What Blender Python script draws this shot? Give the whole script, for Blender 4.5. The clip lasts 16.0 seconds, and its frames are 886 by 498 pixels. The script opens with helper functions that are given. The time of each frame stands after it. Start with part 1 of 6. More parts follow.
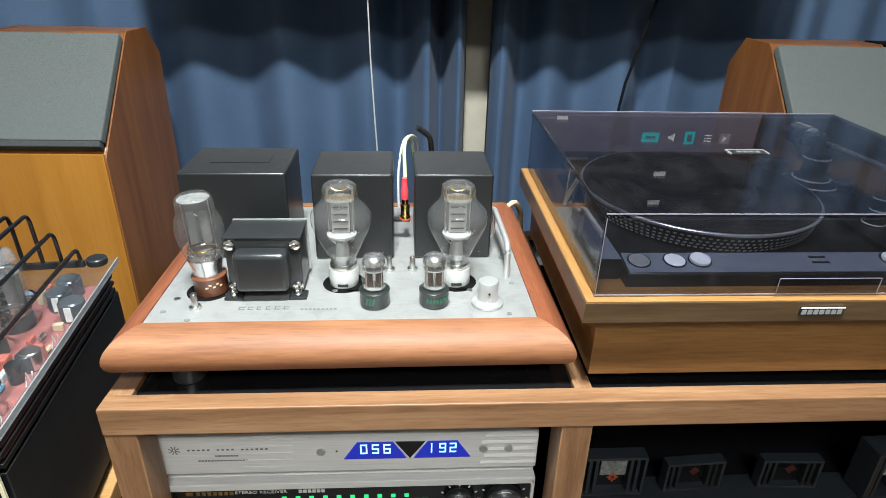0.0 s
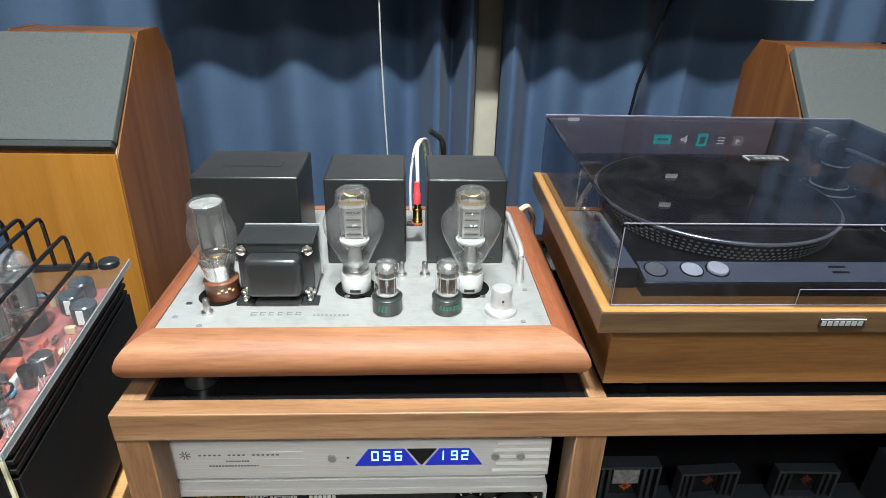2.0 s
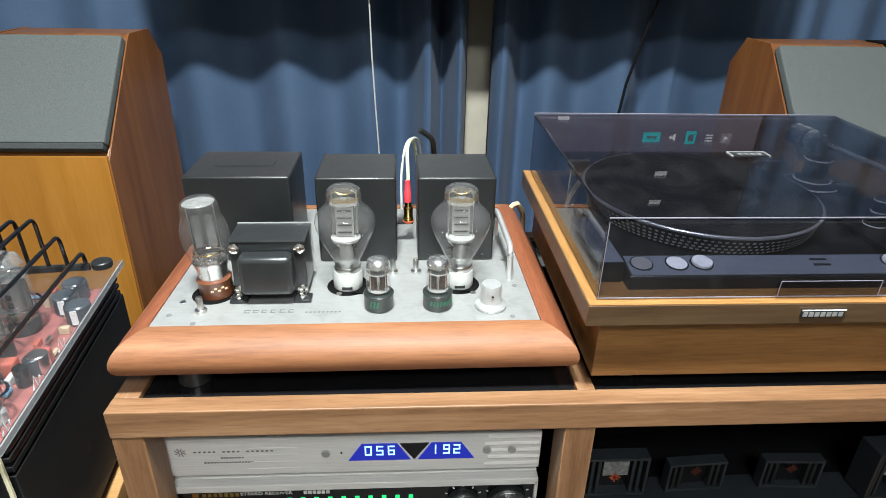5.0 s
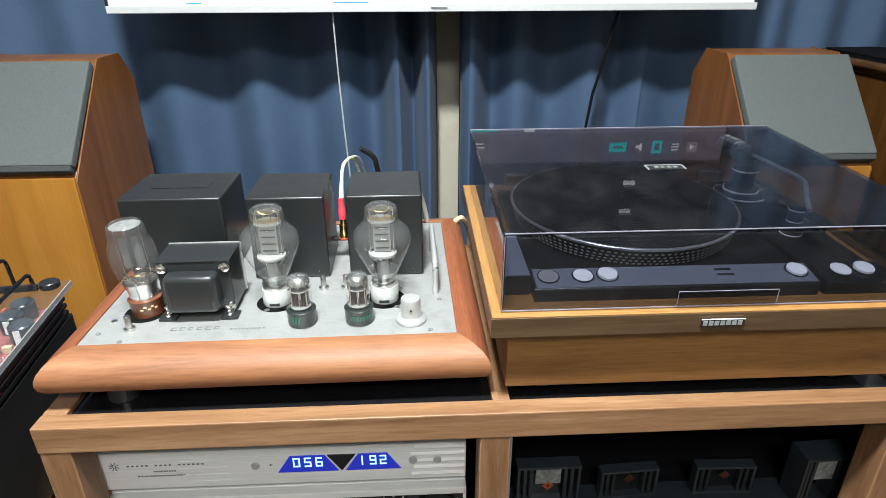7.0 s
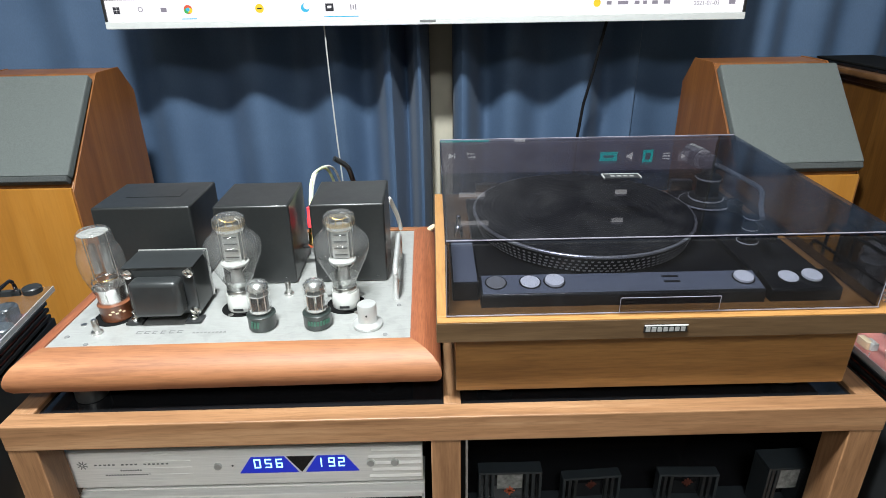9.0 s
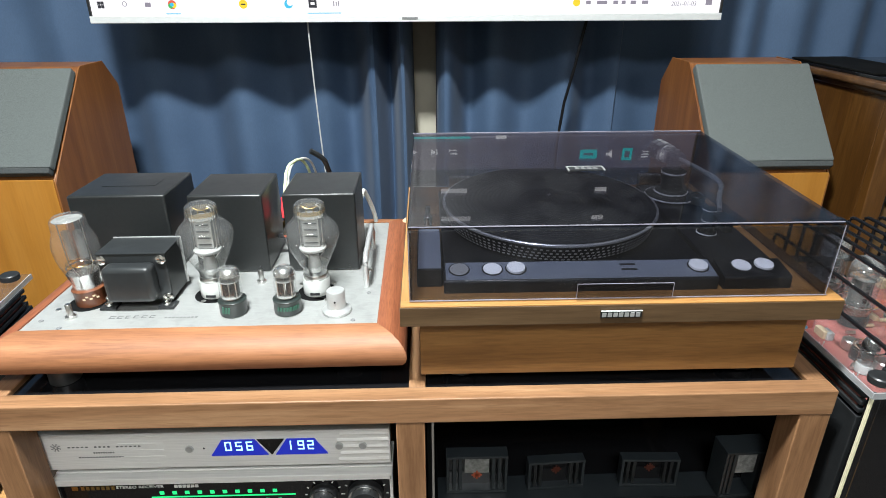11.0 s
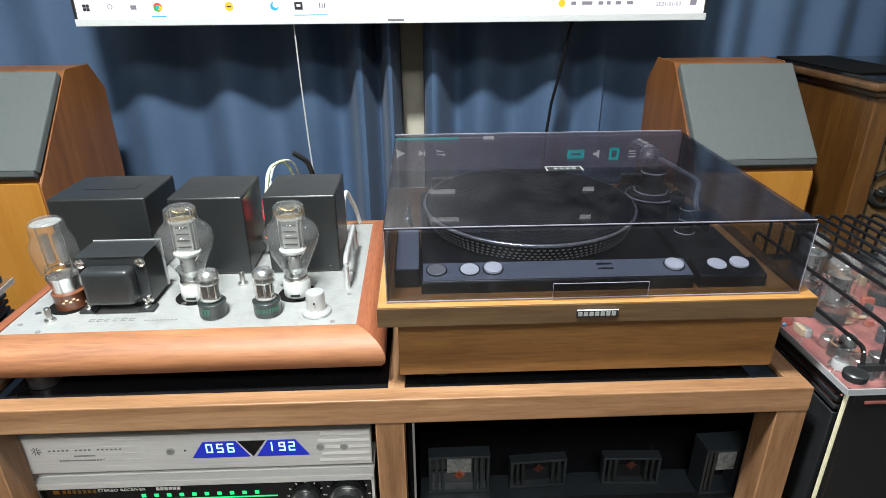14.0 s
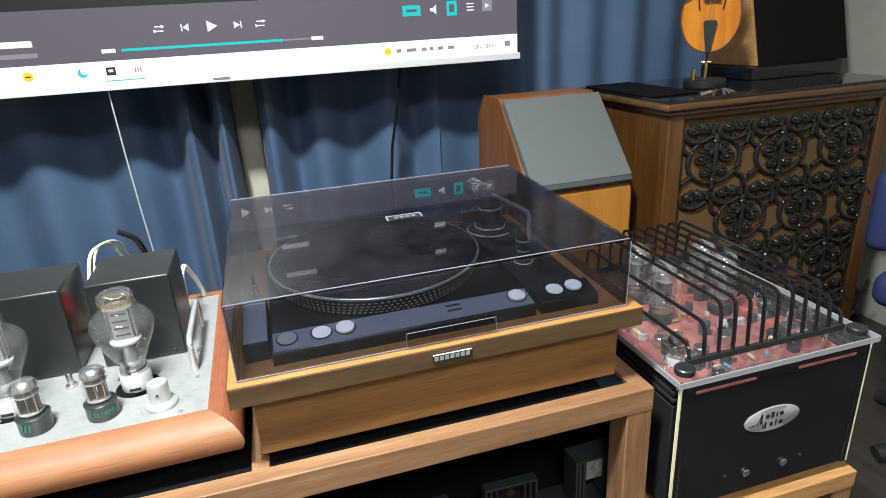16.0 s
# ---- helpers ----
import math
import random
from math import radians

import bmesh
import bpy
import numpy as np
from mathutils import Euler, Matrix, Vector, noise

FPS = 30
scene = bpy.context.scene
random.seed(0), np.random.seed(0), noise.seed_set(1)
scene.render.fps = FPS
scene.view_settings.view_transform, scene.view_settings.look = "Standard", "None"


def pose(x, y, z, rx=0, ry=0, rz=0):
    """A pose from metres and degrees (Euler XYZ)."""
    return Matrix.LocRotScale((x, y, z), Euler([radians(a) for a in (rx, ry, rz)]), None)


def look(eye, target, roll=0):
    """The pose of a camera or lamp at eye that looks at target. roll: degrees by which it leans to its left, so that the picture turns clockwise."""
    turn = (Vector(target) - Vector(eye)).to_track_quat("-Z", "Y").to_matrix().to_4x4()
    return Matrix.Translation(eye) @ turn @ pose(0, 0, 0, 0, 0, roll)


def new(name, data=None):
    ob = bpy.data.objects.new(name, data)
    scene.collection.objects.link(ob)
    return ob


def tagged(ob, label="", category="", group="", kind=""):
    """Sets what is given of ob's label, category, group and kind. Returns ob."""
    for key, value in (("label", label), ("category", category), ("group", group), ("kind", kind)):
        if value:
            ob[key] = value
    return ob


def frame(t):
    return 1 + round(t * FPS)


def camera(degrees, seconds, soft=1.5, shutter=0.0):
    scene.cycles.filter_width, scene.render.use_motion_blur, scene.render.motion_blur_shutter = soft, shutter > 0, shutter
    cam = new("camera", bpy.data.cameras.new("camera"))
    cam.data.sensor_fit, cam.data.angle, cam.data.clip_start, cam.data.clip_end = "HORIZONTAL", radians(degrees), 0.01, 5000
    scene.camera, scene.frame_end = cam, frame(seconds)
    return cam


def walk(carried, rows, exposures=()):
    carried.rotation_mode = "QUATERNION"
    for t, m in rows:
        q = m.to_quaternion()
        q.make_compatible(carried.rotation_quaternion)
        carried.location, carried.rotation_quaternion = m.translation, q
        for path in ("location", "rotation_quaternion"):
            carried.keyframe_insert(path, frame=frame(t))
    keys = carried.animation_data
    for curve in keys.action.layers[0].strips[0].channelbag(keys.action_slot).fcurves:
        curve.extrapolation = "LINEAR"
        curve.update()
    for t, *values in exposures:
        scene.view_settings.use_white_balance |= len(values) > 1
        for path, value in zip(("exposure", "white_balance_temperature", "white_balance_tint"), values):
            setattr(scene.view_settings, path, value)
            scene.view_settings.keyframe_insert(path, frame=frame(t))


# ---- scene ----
cam = camera(73.0, 16.0, soft=0.6)
PATH = [
    (0, (0.245, 0.212, 1.013), (0.358, 2.012, 0.148), 1.4),
    (0.5, (0.246, 0.215, 1.016), (0.356, 2.011, 0.144), 1.3),
    (1, (0.244, 0.216, 1.018), (0.344, 2.014, 0.149), 1.3),
    (1.5, (0.241, 0.221, 1.02), (0.335, 2.019, 0.15), 1.2),
    (2, (0.238, 0.222, 1.019), (0.328, 2.019, 0.147), 1.5),
    (2.5, (0.236, 0.222, 1.019), (0.323, 2.019, 0.144), 1.5),
    (3, (0.236, 0.219, 1.019), (0.313, 2.018, 0.147), 1.6),
    (5.5, (0.247, 0.209, 1.021), (0.364, 2.006, 0.151), 1.1),
    (6, (0.277, 0.206, 1.026), (0.388, 2.006, 0.162), 0.7),
    (6.5, (0.318, 0.198, 1.034), (0.425, 2.006, 0.184), 0.3),
    (7, (0.344, 0.188, 1.037), (0.428, 2.001, 0.195), -0.2),
    (7.5, (0.363, 0.18, 1.04), (0.422, 2.0, 0.214), -0.9),
    (8, (0.384, 0.177, 1.04), (0.43, 2.0, 0.22), -1.0),
    (8.5, (0.403, 0.174, 1.041), (0.434, 1.999, 0.223), -1.2),
    (9, (0.419, 0.168, 1.041), (0.442, 1.996, 0.229), -0.9),
    (11.5, (0.454, 0.141, 1.035), (0.503, 1.969, 0.224), -0.2),
    (12, (0.456, 0.143, 1.036), (0.501, 1.971, 0.225), -0.4),
    (12.5, (0.456, 0.144, 1.036), (0.498, 1.972, 0.226), -0.2),
    (13, (0.459, 0.145, 1.036), (0.502, 1.973, 0.226), -0.4),
    (13.5, (0.464, 0.144, 1.036), (0.513, 1.971, 0.226), -0.4),
    (14, (0.472, 0.139, 1.037), (0.531, 1.967, 0.228), -0.5),
    (14.5, (0.483, 0.14, 1.038), (0.608, 1.969, 0.236), -0.6),
    (15, (0.475, 0.151, 1.042), (0.705, 1.971, 0.247), 0.1),
    (15.5, (0.47, 0.146, 1.046), (0.82, 1.95, 0.256), -1.0),
    (16, (0.499, 0.141, 1.056), (0.999, 1.943, 0.347), -3.4),
]
walk(cam, [(t, look(eye, target, roll)) for t, eye, target, roll in PATH],
     [(0.0, 0.0), (6.0, 0.0), (9.0, 0.05), (12.0, 0.09), (14.0, 0.10), (16.0, 0.13)])

# ---- world and lamps ----
world = bpy.data.worlds.new("room_world")
scene.world = world
world.use_nodes = True
world.node_tree.nodes["Background"].inputs[0].default_value = (0.75, 0.85, 1.0, 1)
world.node_tree.nodes["Background"].inputs[1].default_value = 0.02


def area_lamp(name, x, y, z, sx, sy, watts, colour):
    data = bpy.data.lights.new(name, "AREA")
    data.shape, data.size, data.size_y, data.energy, data.color = "RECTANGLE", sx, sy, watts, colour
    ob = new(name, data)
    ob.matrix_world = pose(x, y, z)
    return ob


area_lamp("ceiling_lamp_light", 0.19, 0.30, 2.30, 0.24, 0.20, 97, (0.925, 1.0, 1.015))
area_lamp("rear_ceiling_lamp_light", 0.45, -0.95, 2.30, 0.9, 0.5, 31, (0.93, 1.0, 1.02))


# ---- materials ----
class Nodes:
    def __init__(self, name):
        self.m = bpy.data.materials.new(name)
        self.m.use_nodes = True
        self.t = self.m.node_tree
        self.b = self.t.nodes["Principled BSDF"]
        self.out = self.t.nodes["Material Output"]

    def n(self, kind, **vals):
        nd = self.t.nodes.new(kind)
        for k, v in vals.items():
            nd.inputs[k].default_value = v
        return nd

    def l(self, a, b):
        self.t.links.new(a, b)

    def coords(self, scale=(1, 1, 1), rot=(0, 0, 0)):
        tc = self.n("ShaderNodeTexCoord")
        mp = self.n("ShaderNodeMapping", Scale=scale, Rotation=rot)
        oi = self.n("ShaderNodeObjectInfo")
        self.l(tc.outputs["Object"], mp.inputs["Vector"])
        cmb = self.n("ShaderNodeVectorMath")
        cmb.operation = "SCALE"
        cmb.inputs[0].default_value = (7.3, 3.1, 5.7)
        self.l(oi.outputs["Random"], cmb.inputs["Scale"])
        self.l(cmb.outputs[0], mp.inputs["Location"])
        return mp.outputs["Vector"]

    def noise(self, vec, scale, detail=4.0, rough=0.55, dist=0.0):
        nd = self.n("ShaderNodeTexNoise", Scale=scale, Detail=detail, Roughness=rough, Distortion=dist)
        self.l(vec, nd.inputs["Vector"])
        return nd.outputs["Fac"]

    def ramp(self, fac, stops):
        nd = self.t.nodes.new("ShaderNodeValToRGB")
        e = nd.color_ramp.elements
        while len(e) < len(stops):
            e.new(0.5)
        for el, (p, c) in zip(e, stops):
            el.position, el.color = p, (*c, 1)
        self.l(fac, nd.inputs["Fac"])
        return nd.outputs["Color"]

    def mix(self, a, b, fac, mode="MULTIPLY"):
        nd = self.t.nodes.new("ShaderNodeMix")
        nd.data_type, nd.blend_type = "RGBA", mode
        nd.inputs["Factor"].default_value = fac
        self.l(a, nd.inputs["A"])
        self.l(b, nd.inputs["B"])
        return nd.outputs["Result"]

    def bump(self, fac, strength, dist=0.001):
        nd = self.n("ShaderNodeBump", Strength=strength, Distance=dist)
        self.l(fac, nd.inputs["Height"])
        self.l(nd.outputs["Normal"], self.b.inputs["Normal"])

    def p(self, **vals):
        for k, v in vals.items():
            self.b.inputs[k.replace("_", " ")].default_value = v
        return self


def wood(name, dark, mid, light, axis="x", scale=6.0, rough=0.4, coat=0.0, stretch=14.0, fibre=0.5):
    k = Nodes(name)
    sc = [stretch] * 3
    sc["xyz".index(axis)] = 1.0
    v = k.coords(tuple(sc))
    big = k.noise(v, scale * 0.35, 5, 0.6, 1.2)
    col = k.ramp(big, [(0.25, dark), (0.5, mid), (0.75, light)])
    fine = k.noise(v, scale * 6, 4, 0.6, 0.3)
    g = k.ramp(fine, [(0.32, (0.50, 0.44, 0.38)), (0.58, (1, 1, 1))])
    patch = k.noise(k.coords((2.2, 2.2, 2.2)), 1.6, 3)
    pc = k.ramp(patch, [(0.3, (0.82, 0.8, 0.78)), (0.7, (1, 1, 1))])
    k.l(k.mix(k.mix(col, g, fibre), pc, 0.8), k.b.inputs["Base Color"])
    k.p(Roughness=rough, Coat_Weight=coat, Coat_Roughness=0.15)
    k.bump(fine, 0.12, 0.0006)
    return k.m


def plain(name, colour, rough=0.5, metal=0.0, coat=0.0, vary=0.12, scale=40.0, bump=0.05, stretch=(1, 1, 1)):
    k = Nodes(name)
    v = k.coords(stretch)
    f = k.noise(v, scale, 4)
    lo = tuple(c * (1 - vary) for c in colour)
    hi = tuple(min(1.0, c * (1 + vary)) for c in colour)
    k.l(k.ramp(f, [(0.3, lo), (0.7, hi)]), k.b.inputs["Base Color"])
    r = k.n("ShaderNodeMapRange")
    k.l(k.noise(v, scale * 0.3, 3), r.inputs["Value"])
    r.inputs["To Min"].default_value, r.inputs["To Max"].default_value = rough * 0.85, min(1, rough * 1.15)
    k.l(r.outputs[0], k.b.inputs["Roughness"])
    k.p(Metallic=metal, Coat_Weight=coat)
    if bump:
        k.bump(f, bump, 0.0005)
    return k.m


def clear(name, tint, ior=1.45, gloss_rough=0.02, dust=0.0, max_gloss=0.8, smudge=0.0):
    """Thin glass or acrylic: what lies behind shows through, gloss by angle. dust is a pale veil painted for haze and
    edge shine; smudge adds cloudy marks.
    """
    k = Nodes(name)
    k.t.nodes.remove(k.b)
    tr = k.n("ShaderNodeBsdfTransparent", Color=(*tint, 1))
    gl = k.n("ShaderNodeBsdfGlossy", Color=(1, 1, 1, 1), Roughness=gloss_rough)
    lw = k.n("ShaderNodeLayerWeight", Blend=0.5)
    pw = k.n("ShaderNodeMath")
    pw.operation = "POWER"
    pw.inputs[1].default_value = 5.0
    k.l(lw.outputs["Facing"], pw.inputs[0])
    fr = k.n("ShaderNodeMapRange")
    f0 = ((ior - 1) / (ior + 1)) ** 2
    fr.inputs["To Min"].default_value, fr.inputs["To Max"].default_value = f0 * 0.9, max_gloss
    k.l(pw.outputs[0], fr.inputs["Value"])
    mx = k.n("ShaderNodeMixShader")
    k.l(fr.outputs[0], mx.inputs[0])
    k.l(tr.outputs[0], mx.inputs[1])
    k.l(gl.outputs[0], mx.inputs[2])
    res = mx.outputs[0]
    if dust:
        df = k.n("ShaderNodeBsdfDiffuse", Color=(0.8, 0.8, 0.8, 1))
        m2 = k.n("ShaderNodeMixShader")
        m2.inputs[0].default_value = dust
        if smudge:
            cl = k.noise(k.coords((1, 1, 1)), 14, 5, 0.6, 1.5)
            mr = k.n("ShaderNodeMapRange")
            mr.inputs["From Min"].default_value, mr.inputs["From Max"].default_value = 0.42, 0.75
            mr.inputs["To Min"].default_value, mr.inputs["To Max"].default_value = dust, dust + smudge
            k.l(cl, mr.inputs["Value"])
            k.l(mr.outputs[0], m2.inputs[0])
        k.l(res, m2.inputs[1])
        k.l(df.outputs[0], m2.inputs[2])
        res = m2.outputs[0]
    k.l(res, k.out.inputs["Surface"])
    return k.m


def glow(name, colour, strength):
    k = Nodes(name)
    k.p(Base_Color=(0.01, 0.01, 0.01, 1), Emission_Color=(*colour, 1), Emission_Strength=strength, Roughness=0.3)
    return k.m


def brushed(name, colour, rough=0.32, axis="x", metal=1.0):
    k = Nodes(name)
    sc = [1.0, 60.0, 60.0] if axis == "x" else [60.0, 1.0, 60.0]
    v = k.coords(tuple(sc))
    f = k.noise(v, 14, 5, 0.7)
    k.l(k.ramp(f, [(0.3, tuple(c * 0.84 for c in colour)), (0.62, colour)]), k.b.inputs["Base Color"])
    k.p(Metallic=metal)
    r = k.n("ShaderNodeMapRange")
    k.l(f, r.inputs["Value"])
    r.inputs["To Min"].default_value, r.inputs["To Max"].default_value = rough * 0.75, rough * 1.3
    k.l(r.outputs[0], k.b.inputs["Roughness"])
    k.bump(f, 0.08, 0.0003)
    return k.m


M = {}
M["rack"] = wood("rack_wood", (0.165, 0.078, 0.035), (0.30, 0.156, 0.076), (0.405, 0.238, 0.128), "x", 5, 0.42)
M["rack_z"] = wood("rack_wood_upright", (0.165, 0.078, 0.035), (0.30, 0.156, 0.076), (0.405, 0.238, 0.128), "z", 5, 0.42)
M["rack_y"] = wood("rack_wood_deep", (0.165, 0.078, 0.035), (0.30, 0.156, 0.076), (0.405, 0.238, 0.128), "y", 5, 0.42)
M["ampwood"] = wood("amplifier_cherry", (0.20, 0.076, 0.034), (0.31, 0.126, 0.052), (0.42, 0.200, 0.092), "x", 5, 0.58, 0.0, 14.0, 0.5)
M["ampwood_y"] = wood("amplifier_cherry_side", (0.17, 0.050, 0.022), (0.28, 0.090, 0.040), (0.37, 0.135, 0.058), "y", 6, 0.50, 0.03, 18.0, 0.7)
M["ttwood"] = wood("turntable_walnut", (0.165, 0.074, 0.020), (0.285, 0.135, 0.040), (0.385, 0.195, 0.064), "x", 4, 0.4, 0.1)
M["ttrim"] = wood("turntable_dark_rim", (0.060, 0.034, 0.016), (0.105, 0.062, 0.030), (0.16, 0.098, 0.05), "x", 4, 0.4, 0.1)
M["ttedge"] = wood("turntable_edge", (0.27, 0.125, 0.036), (0.36, 0.175, 0.052), (0.42, 0.225, 0.08), "x", 4, 0.4)
M["ttedge_y"] = wood("turntable_edge_side", (0.27, 0.125, 0.036), (0.36, 0.175, 0.052), (0.42, 0.225, 0.08), "y", 4, 0.4)
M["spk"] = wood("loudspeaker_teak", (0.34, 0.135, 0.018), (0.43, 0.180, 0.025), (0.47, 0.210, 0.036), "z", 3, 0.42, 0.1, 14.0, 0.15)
# Teak again, coloured darker and redder for the sides and body.
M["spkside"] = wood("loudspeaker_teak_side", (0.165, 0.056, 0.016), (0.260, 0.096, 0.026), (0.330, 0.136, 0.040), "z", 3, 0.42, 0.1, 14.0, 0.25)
M["cab"] = wood("cabinet_walnut", (0.060, 0.023, 0.005), (0.105, 0.043, 0.009), (0.160, 0.072, 0.016), "z", 3, 0.38, 0.15)
M["cabtop"] = wood("cabinet_top_edge", (0.05, 0.024, 0.011), (0.10, 0.048, 0.02), (0.16, 0.08, 0.034), "x", 3, 0.3, 0.2)
M["floorwood"] = wood("floor_wood", (0.022, 0.018, 0.015), (0.038, 0.031, 0.026), (0.055, 0.046, 0.038), "y", 3, 0.45)
M["plank"] = wood("stand_plank", (0.36, 0.18, 0.06), (0.50, 0.27, 0.10), (0.58, 0.34, 0.15), "x", 4, 0.4)
M["black"] = plain("black_satin_metal", (0.016, 0.017, 0.018), 0.38, 0.0, 0.0, 0.2, 60)
M["blackbox"] = plain("black_satin_paint", (0.0135, 0.0147, 0.0150), 0.36, 0.0, 0.05, 0.12, 220, 0.03)
M["blacksatin"] = plain("black_satin_lacquer", (0.022, 0.024, 0.025), 0.30, 0.0, 0.2, 0.12, 80, 0.02)
M["blackgloss"] = plain("black_gloss", (0.008, 0.008, 0.009), 0.10, 0.0, 0.3, 0.1, 30, 0.0)
M["blackmatt"] = plain("black_matt", (0.004, 0.004, 0.004), 0.8, 0.0, 0.0, 0.2, 30)
M["boxgrey"] = plain("blue_black_satin_plastic", (0.023, 0.028, 0.032), 0.34, 0.0, 0.1, 0.12, 60, 0.02)
M["deck"] = plain("turntable_deck_black", (0.010, 0.0105, 0.012), 0.35, 0.0, 0.0, 0.15, 80)
M["deckgrey"] = brushed("turntable_grey_strip", (0.27, 0.30, 0.36), 0.40, "x", 0.4)


def worn_plate():
    """Brushed aluminium, dulled in blotches by handling."""
    k = Nodes("worn_aluminium_plate")
    f = k.noise(k.coords((3.0, 90.0, 90.0)), 12, 5, 0.7)
    col = k.ramp(f, [(0.3, (0.326, 0.328, 0.318)), (0.65, (0.392, 0.394, 0.382))])
    blot = k.noise(k.coords((1, 1, 1)), 55, 6, 0.65, 0.6)
    smear = k.ramp(blot, [(0.36, (0.78, 0.79, 0.78)), (0.52, (1, 1, 1)), (0.66, (1.0, 1.0, 1.0))])
    k.l(k.mix(col, smear, 0.55), k.b.inputs["Base Color"])
    k.p(Metallic=0.45)
    r = k.n("ShaderNodeMapRange")
    k.l(blot, r.inputs["Value"])
    r.inputs["To Min"].default_value, r.inputs["To Max"].default_value = 0.36, 0.62
    k.l(r.outputs[0], k.b.inputs["Roughness"])
    k.bump(f, 0.06, 0.0003)
    return k.m


M["alu"] = worn_plate()
M["dacalu"] = brushed("satin_aluminium_front", (0.93, 0.91, 0.88), 0.40, "x", 0.12)
M["chrome"] = plain("chrome", (0.85, 0.84, 0.82), 0.12, 1.0, 0.0, 0.05, 30, 0.0)
M["armgrey"] = plain("grey_satin_arm_metal", (0.16, 0.165, 0.175), 0.28, 0.5, 0.2, 0.1, 60, 0.0)
M["steel"] = plain("satin_steel", (0.62, 0.61, 0.59), 0.30, 1.0, 0.0, 0.1, 60, 0.02)
M["knobalu"] = plain("turned_aluminium", (0.60, 0.60, 0.59), 0.32, 0.6, 0.0, 0.06, 60, 0.02)
M["button"] = plain("bright_metal_button", (0.93, 0.93, 0.92), 0.35, 0.0, 0.0, 0.03, 60, 0.0)
M["gold"] = plain("gold_plated_brass", (0.75, 0.52, 0.18), 0.22, 1.0, 0.0, 0.1, 60, 0.0)
M["white"] = plain("white_ceramic", (0.52, 0.52, 0.50), 0.3, 0, 0.2, 0.04, 60, 0.0)
M["print"] = plain("grey_print", (0.17, 0.17, 0.17), 0.6, 0, 0, 0.1, 60, 0.0)
M["printwhite"] = plain("white_print", (0.75, 0.75, 0.72), 0.6, 0, 0, 0.05, 60, 0.0)
M["faded"] = plain("faded_grey_print", (0.20, 0.20, 0.19), 0.6, 0, 0, 0.45, 160, 0.0)
M["orangestar"] = plain("dull_orange_print", (0.42, 0.085, 0.035), 0.5, 0, 0, 0.1, 60, 0.0)
M["dimstar"] = plain("dim_red_print", (0.075, 0.016, 0.009), 0.5, 0, 0, 0.1, 60, 0.0)
M["brown"] = plain("brown_bakelite", (0.15, 0.050, 0.022), 0.32, 0, 0.2, 0.15, 60, 0.0)
M["green"] = plain("dark_green_bakelite", (0.018, 0.024, 0.022), 0.35, 0, 0.2, 0.2, 60, 0.0)
M["greenprint"] = plain("green_print", (0.035, 0.12, 0.08), 0.5, 0, 0, 0.1, 60, 0.0)
M["anode"] = plain("grey_carbon_anode", (0.20, 0.20, 0.20), 0.50, 0.3, 0, 0.15, 90)
M["mica"] = plain("mica_spacer", (0.29, 0.29, 0.28), 0.4, 0, 0, 0.1, 90)
M["frosted"] = plain("frosted_white_insulator", (0.31, 0.31, 0.30), 0.40, 0, 0, 0.08, 90, 0.0)
M["getterbrown"] = plain("brownish_getter", (0.30, 0.25, 0.19), 0.22, 0.9, 0, 0.35, 40, 0.0)
M["getter"] = plain("silver_getter", (0.80, 0.80, 0.80), 0.26, 1.0, 0, 0.2, 30, 0.0)
# The last value whitens the bulb to paint the haze of its reflections.
M["glass"] = clear("tube_glass", (0.975, 0.98, 0.975), 1.62, 0.02, 0.036)
M["brassfilm"] = clear("thin_brassy_film", (0.86, 0.74, 0.52), 1.9, 0.08, 0.05)
M["tubeclear"] = clear("power_tube_glass", (0.95, 0.955, 0.95), 1.75, 0.02, 0.05)
M["platemetal"] = plain("grey_plate_metal", (0.17, 0.17, 0.165), 0.32, 0.6, 0, 0.15, 60, 0.0)
M["getterdark"] = plain("dark_mirror_film", (0.16, 0.16, 0.16), 0.12, 1.0, 0, 0.1, 40, 0.0)
M["darkanode"] = plain("dark_metal_anode", (0.10, 0.10, 0.10), 0.3, 0.7, 0, 0.2, 60, 0.0)
M["acrylic"] = clear("clear_acrylic", (0.93, 0.94, 0.95), 1.30, 0.05, 0.015)
# Strong white veil paints the bright shine along the sheet edges.
M["acryedge"] = clear("acrylic_edge", (0.72, 0.75, 0.77), 1.9, 0.10, 0.26)
M["smoke"] = clear("smoked_acrylic", (0.690, 0.695, 0.730), 1.49, 0.015, 0.004, 1.0, 0.010)
# Top and side panes tinted darker to paint in light lost at grazing angles.
M["smoketop"] = clear("smoked_acrylic_grazing_dark", (0.560, 0.565, 0.610), 1.49, 0.012, 0.001, 1.0, 0.007)
M["gripclear"] = clear("clear_grip", (0.88, 0.88, 0.89), 1.3, 0.04, 0.0)
# Opaque pale colour for slivers that paint the glint of acrylic edges.
M["edgeglint"] = plain("acrylic_edge_glint", (0.22, 0.21, 0.25), 0.15, 0, 0.5, 0.1, 60, 0.0)
M["cloth"] = plain("grey_grille_cloth", (0.108, 0.120, 0.116), 0.9, 0, 0, 0.22, 420, 0.5)
M["clothdark"] = plain("dark_grille_edge", (0.055, 0.060, 0.060), 0.9, 0, 0, 0.2, 300, 0.4)
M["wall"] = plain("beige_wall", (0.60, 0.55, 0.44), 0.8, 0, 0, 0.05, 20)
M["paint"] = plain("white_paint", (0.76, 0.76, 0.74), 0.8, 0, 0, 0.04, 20)
